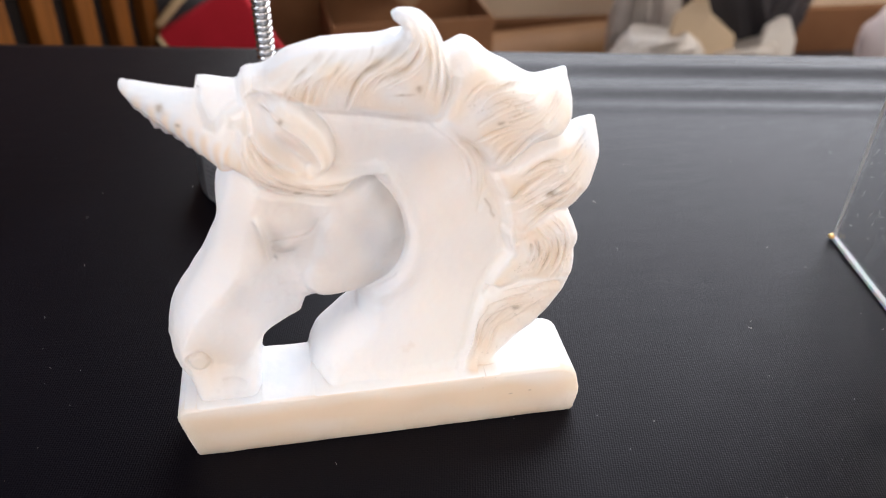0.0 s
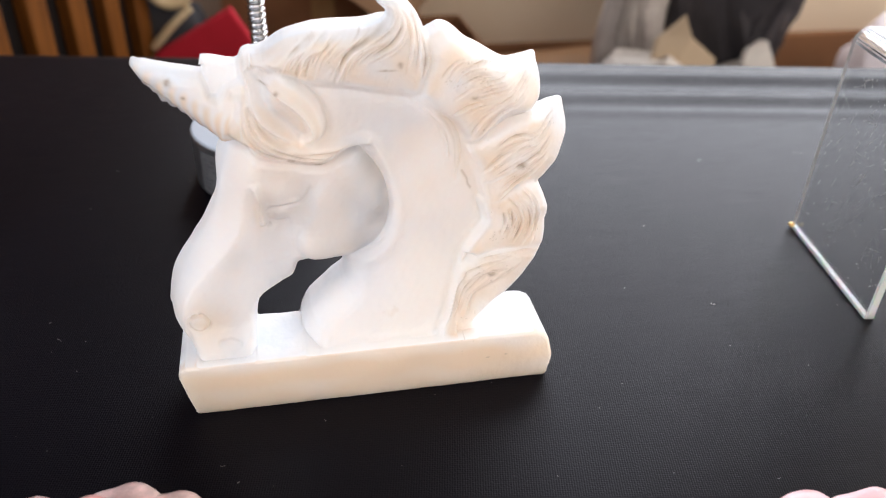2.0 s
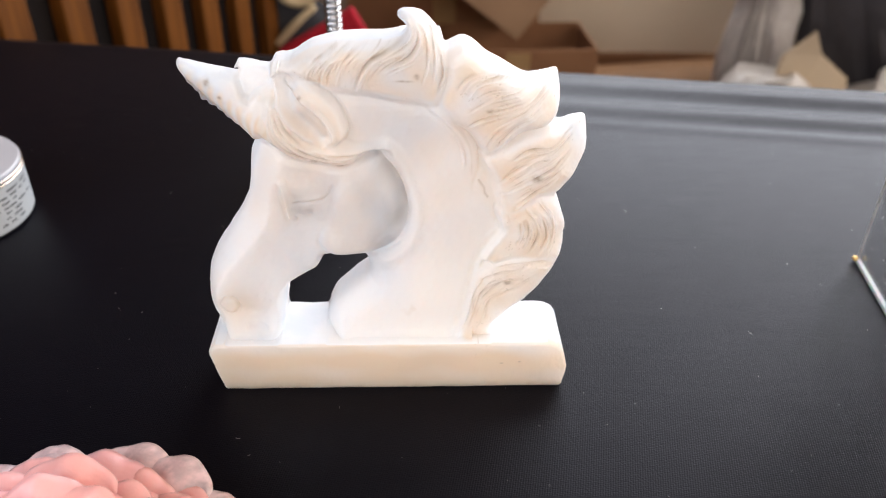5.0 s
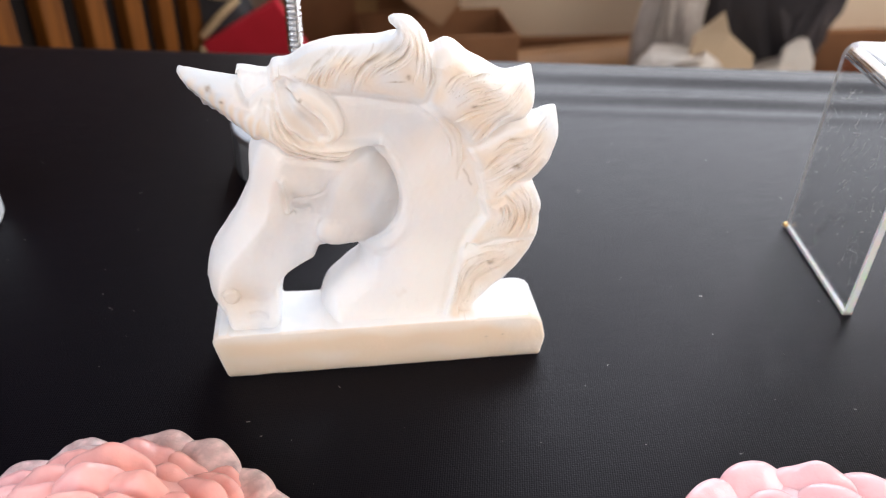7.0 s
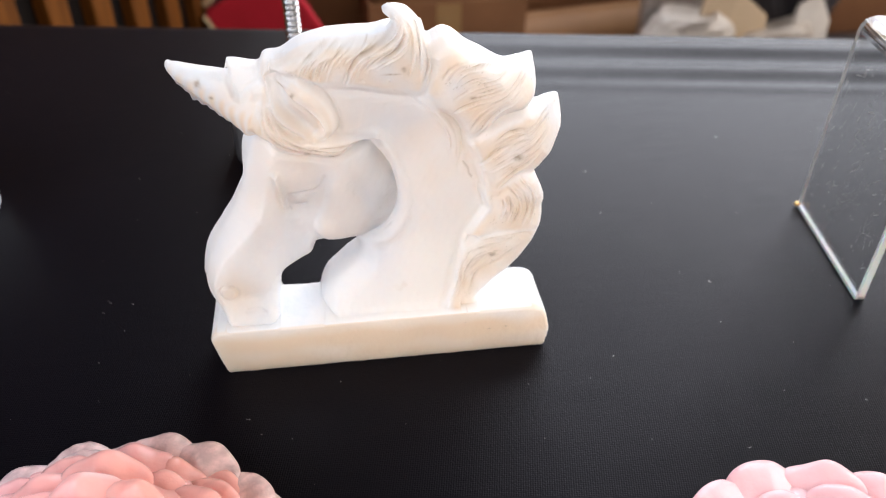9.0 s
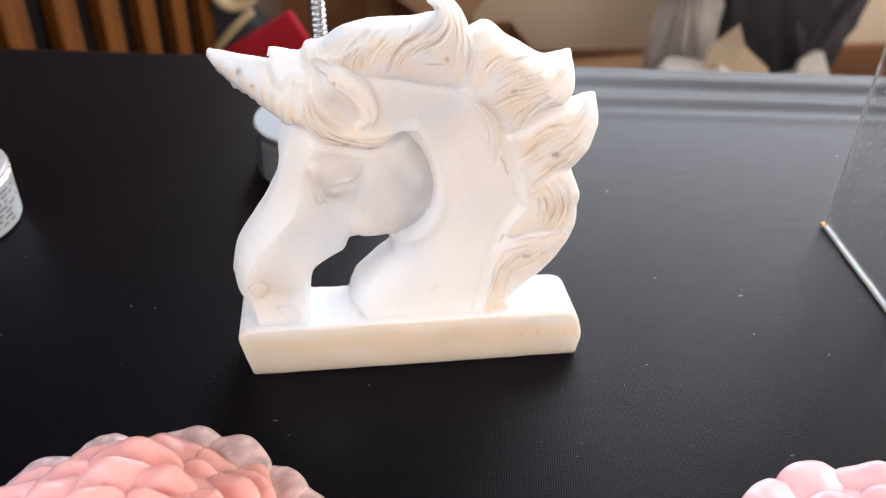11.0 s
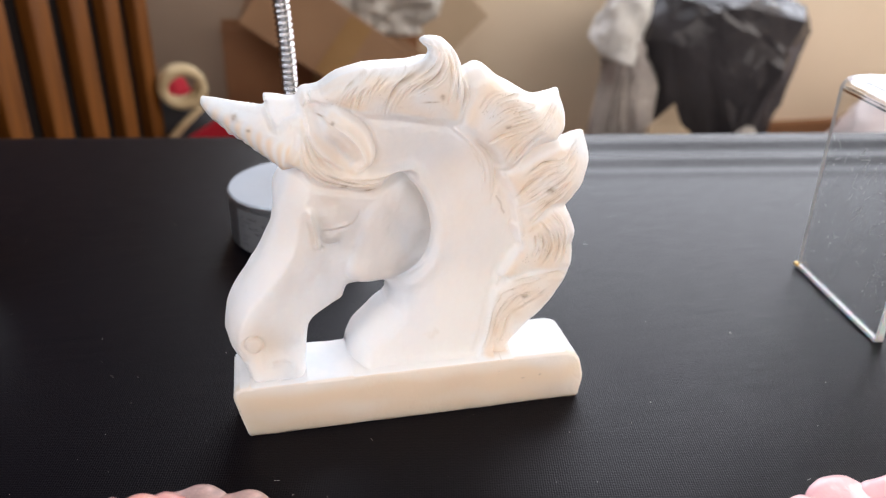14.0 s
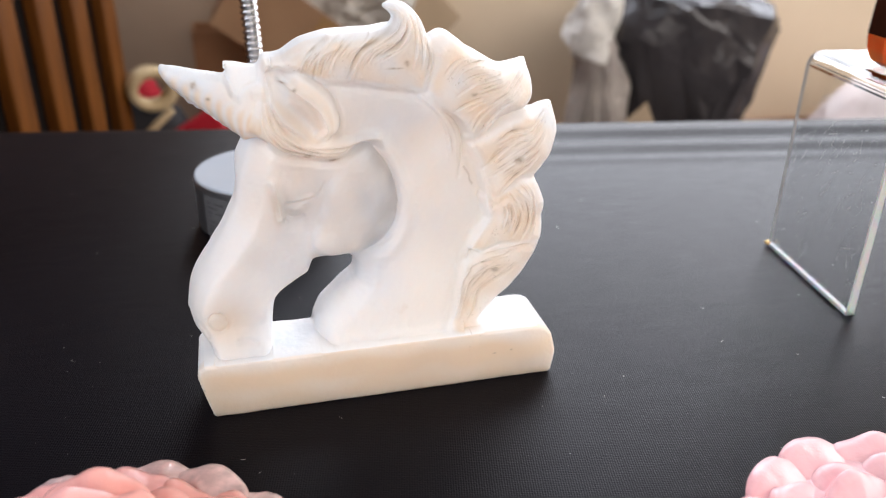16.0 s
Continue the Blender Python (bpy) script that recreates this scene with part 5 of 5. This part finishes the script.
def cardboard_box(m, w, d, h, material, label, flaps):
    """A carton with walls of real thickness; w, d, h: half width, half depth, height."""
    ob = base_of("cardboard_box", m, label, "cardboard box", "cartons behind the table")
    t = 0.004
    for a in ((-w, w, -d, -d + t, 0, h), (-w, w, d - t, d, 0, h), (-w, -w + t, -d + t, d - t, 0, h), (w - t, w, -d + t, d - t, 0, h), (-w + t, w - t, -d + t, d - t, 0, t)):
        part("side_panel", box_bm(*a, 0.001, 1), material, ob)
    if flaps:
        for s, turn in ((-1, 150), (1, -140)):
            f = part("flap", box_bm(-w, w, 0, t, 0, 0.10, 0.001, 1), material, ob)
            f.matrix_local = pose(0, s * d, h, -turn / 2, 0, 0)
    part("packing_tape", box_bm(-0.02, 0.02, -d - 0.0012, -d - 0.0004, 0.004, h - 0.004), M_TAPE, ob, "shiny brown packing tape")
    return ob


# its dark brown stands in for the tipped box's shadow
cardboard_box(pose(0.12, 1.262, FLOOR_Z, 0, 0, 1), 0.172, 0.042, 0.357, M_CARDSHADE, "cardboard box in shaded brown standing against the wall", False)
cardboard_box(pose(0.23, 1.10, FLOOR_Z, 0, 0, 3), 0.13, 0.07, 0.205, M_CARDSHADE, "low dark brown cardboard box on the floor", False)
cardboard_box(pose(0.111, 1.142, -0.159, 0, 36, -2), 0.156, 0.070, 0.112, M_CARD, "brown cardboard box tipped on its edge over another box", False)
roll = thing("cardboard_tube", tube_bm([(0.37, 1.175, -0.401), (0.56, 1.205, -0.400), (0.75, 1.23, -0.399), (0.98, 1.252, -0.398)], 0.060, 28), M_TUBE, "thick orange-brown cardboard tube lying along the wall", "cardboard tube", smooth=True)
roll.data.set_sharp_from_angle(angle=radians(50))


def card_sheet():
    bm = bmesh.new()
    n = 12
    rows = []
    for j in range(n):
        rows.append([bm.verts.new((0.175 * i / (n - 1) - 0.0875, 0.008 * math.sin(2.2 * i / (n - 1)) + 0.006 * math.sin(3 * j / (n - 1)), 0.175 * j / (n - 1))) for i in range(n)])
    for p, q in zip(rows, rows[1:]):
        for i in range(n - 1):
            bm.faces.new((p[i], p[i + 1], q[i + 1], q[i]))
    bmesh.ops.recalc_face_normals(bm, faces=bm.faces)
    bmesh.ops.solidify(bm, geom=bm.faces[:], thickness=0.004)
    ob = thing("cardboard_sheet", bm, M_PALECARD, "bent pale cardboard sheet leaning on the wall", "cardboard", smooth=False)
    ob.matrix_world = pose(0.374, 1.275, -0.166, -4, -44, -3)
    return ob


card_sheet()
def paper_scrap(m, prof, material, label):
    """A torn, folded scrap that stands up like a blade; prof: its outline, (x, z)."""
    bm = bmesh.new()
    a = [bm.verts.new((x, 0.35 * abs(x), z)) for x, z in prof]
    c = [bm.verts.new((x * 1.05, 0.35 * abs(x) + 0.010, z * 0.97)) for x, z in prof]
    bm.faces.new(a)
    bm.faces.new(c[::-1])
    for k in range(len(prof)):
        j = (k + 1) % len(prof)
        bm.faces.new((a[k], c[k], c[j], a[j]))
    bmesh.ops.triangulate(bm, faces=bm.faces[:])
    ob = thing("paper_scrap", bm, material, label, "paper scrap")
    ob.matrix_world = m
    return ob


paper_scrap(pose(0.657, 0.93, FLOOR_Z), [(-0.05, 0), (-0.032, 0.235), (0, 0.274), (0.022, 0.235), (0.085, 0.188), (0.11, 0)], M_PALECARD, "tan torn cardboard scrap among the bags")
paper_scrap(pose(0.81, 0.95, FLOOR_Z), [(-0.03, 0), (-0.016, 0.206), (0, 0.222), (0.018, 0.216), (0.05, 0.170), (0.06, 0)], M_PALEPAPER, "white torn paper scrap among the bags")
wrap = bag("clear_plastic_wrap", 0.205, 1.15, 0.095, 0.05, 0.07, 8, 0.5, M_WRAP, "crumpled translucent plastic wrap on the cartons", -0.105)


def tape_ring():
    bm = bmesh.new()
    n = 48
    prof = [(0.024, -0.014), (0.036, -0.016), (0.038, 0.0), (0.036, 0.016), (0.024, 0.014), (0.022, 0.0)]
    rings = [[bm.verts.new((r * math.cos(2 * math.pi * k / n), y, r * math.sin(2 * math.pi * k / n))) for r, y in prof] for k in range(n)]
    for k in range(n):
        for i in range(6):
            a, b = rings[k], rings[(k + 1) % n]
            bm.faces.new((a[i], a[(i + 1) % 6], b[(i + 1) % 6], b[i]))
    ob = thing("straw_ring", bm, M_TAN, "tan straw ring lying on a red cloth", "ring", smooth=True)
    return ob


ring = tape_ring()
ring.matrix_world = pose(-0.104, 0.985, -0.139, 10, 12, 20) @ Matrix.Diagonal((0.95, 0.9, 0.84, 1))
bag("red_cloth", -0.140, 1.09, 0.058, 0.04, 0.150, 9, 0.14, M_RED, "bunched red velvet cloth behind the straw ring", category="cloth")
def red_box():
    ob = base_of("red_box", pose(-0.136, 0.95, -0.230, 0, -30, 0) @ pose(0, 0, -0.26), "red velvet box leaning behind the table", "box")
    part("box_body", box_bm(0.0, 0.130, 0.0, 0.022, 0.0, 0.26, 0.004, 2), M_RED, ob)
    part("edge_trim", box_bm(-0.005, -0.0005, -0.003, 0.022, 0.0, 0.258, 0.002, 1), M_TAN, ob, "tan edge trim")
    return ob


red_box()


def strap_bag():
    """A soft black bag with tan straps across it."""
    ob = base_of("black_strap_bag", pose(-0.125, 1.02, FLOOR_Z), "black fabric bag with tan straps leaning on the red box", "bag")
    bm = bmesh.new()
    bmesh.ops.create_icosphere(bm, subdivisions=4, radius=1)
    for v in bm.verts:
        p = v.co
        k = 1 + 0.08 * noise.noise(p * 2.5)
        v.co = Vector((0.078 * k * math.copysign(abs(p.x) ** 0.7, p.x), 0.045 * k * p.y, max(0.0, 0.148 + 0.148 * k * math.copysign(abs(p.z) ** 0.7, p.z))))
    part("bag_body", bm, M_BLACK, ob, smooth=True)
    for pts in ([(-0.012, -0.050, 0.236), (0.016, -0.052, 0.266), (0.046, -0.046, 0.292)], [(-0.088, -0.045, 0.222), (-0.074, -0.050, 0.240), (-0.056, -0.046, 0.256)]):
        bm = tube_bm([tuple(p) for p in (Vector(pts[0]).lerp(Vector(pts[1]), t / 6) for t in range(6))] + [tuple(Vector(pts[1]).lerp(Vector(pts[2]), t / 6)) for t in range(7)], 0.006, 8)
        part("strap", bm, M_TAN, ob, "tan webbing strap", True)
    return ob


strap_bag()


# ---- lint on the cloth ----
def lint():
    """Specks and short fibres lying on the cloth."""
    r = random.Random(12)
    bm = bmesh.new()
    for k in range(300):
        x, y = r.uniform(-0.22, 0.42), r.uniform(-0.14, 0.24)
        big = r.random() < 0.12
        a = r.uniform(0, 6.28)
        ln = r.uniform(0.0008, 0.002) if big else r.uniform(0.0001, 0.00026)
        w = r.uniform(0.00003, 0.00006) if big else ln * 0.4
        h = 0.00025
        bend = r.uniform(-0.5, 0.5)
        p = []
        for t in (0, 0.5, 1):
            q = a + bend * t
            p.append((x + math.cos(q) * ln * t, y + math.sin(q) * ln * t))
        for (ax, ay), (bx, by) in zip(p, p[1:]):
            n = Vector((by - ay, ax - bx, 0)).normalized() * w
            lo = [bm.verts.new((ax + n.x, ay + n.y, h * 0.4)), bm.verts.new((ax - n.x, ay - n.y, h * 0.4)), bm.verts.new((bx - n.x, by - n.y, h * 0.4)), bm.verts.new((bx + n.x, by + n.y, h * 0.4))]
            top = bm.verts.new(((ax + bx) / 2, (ay + by) / 2, h + w))
            for i in range(4):
                bm.faces.new((lo[i], lo[(i + 1) % 4], top))
            bm.faces.new(lo[::-1])
    thing("lint", bm, M_LINT, "white specks and short fibres of lint on the black cloth", "lint", kind="stuff")


lint()
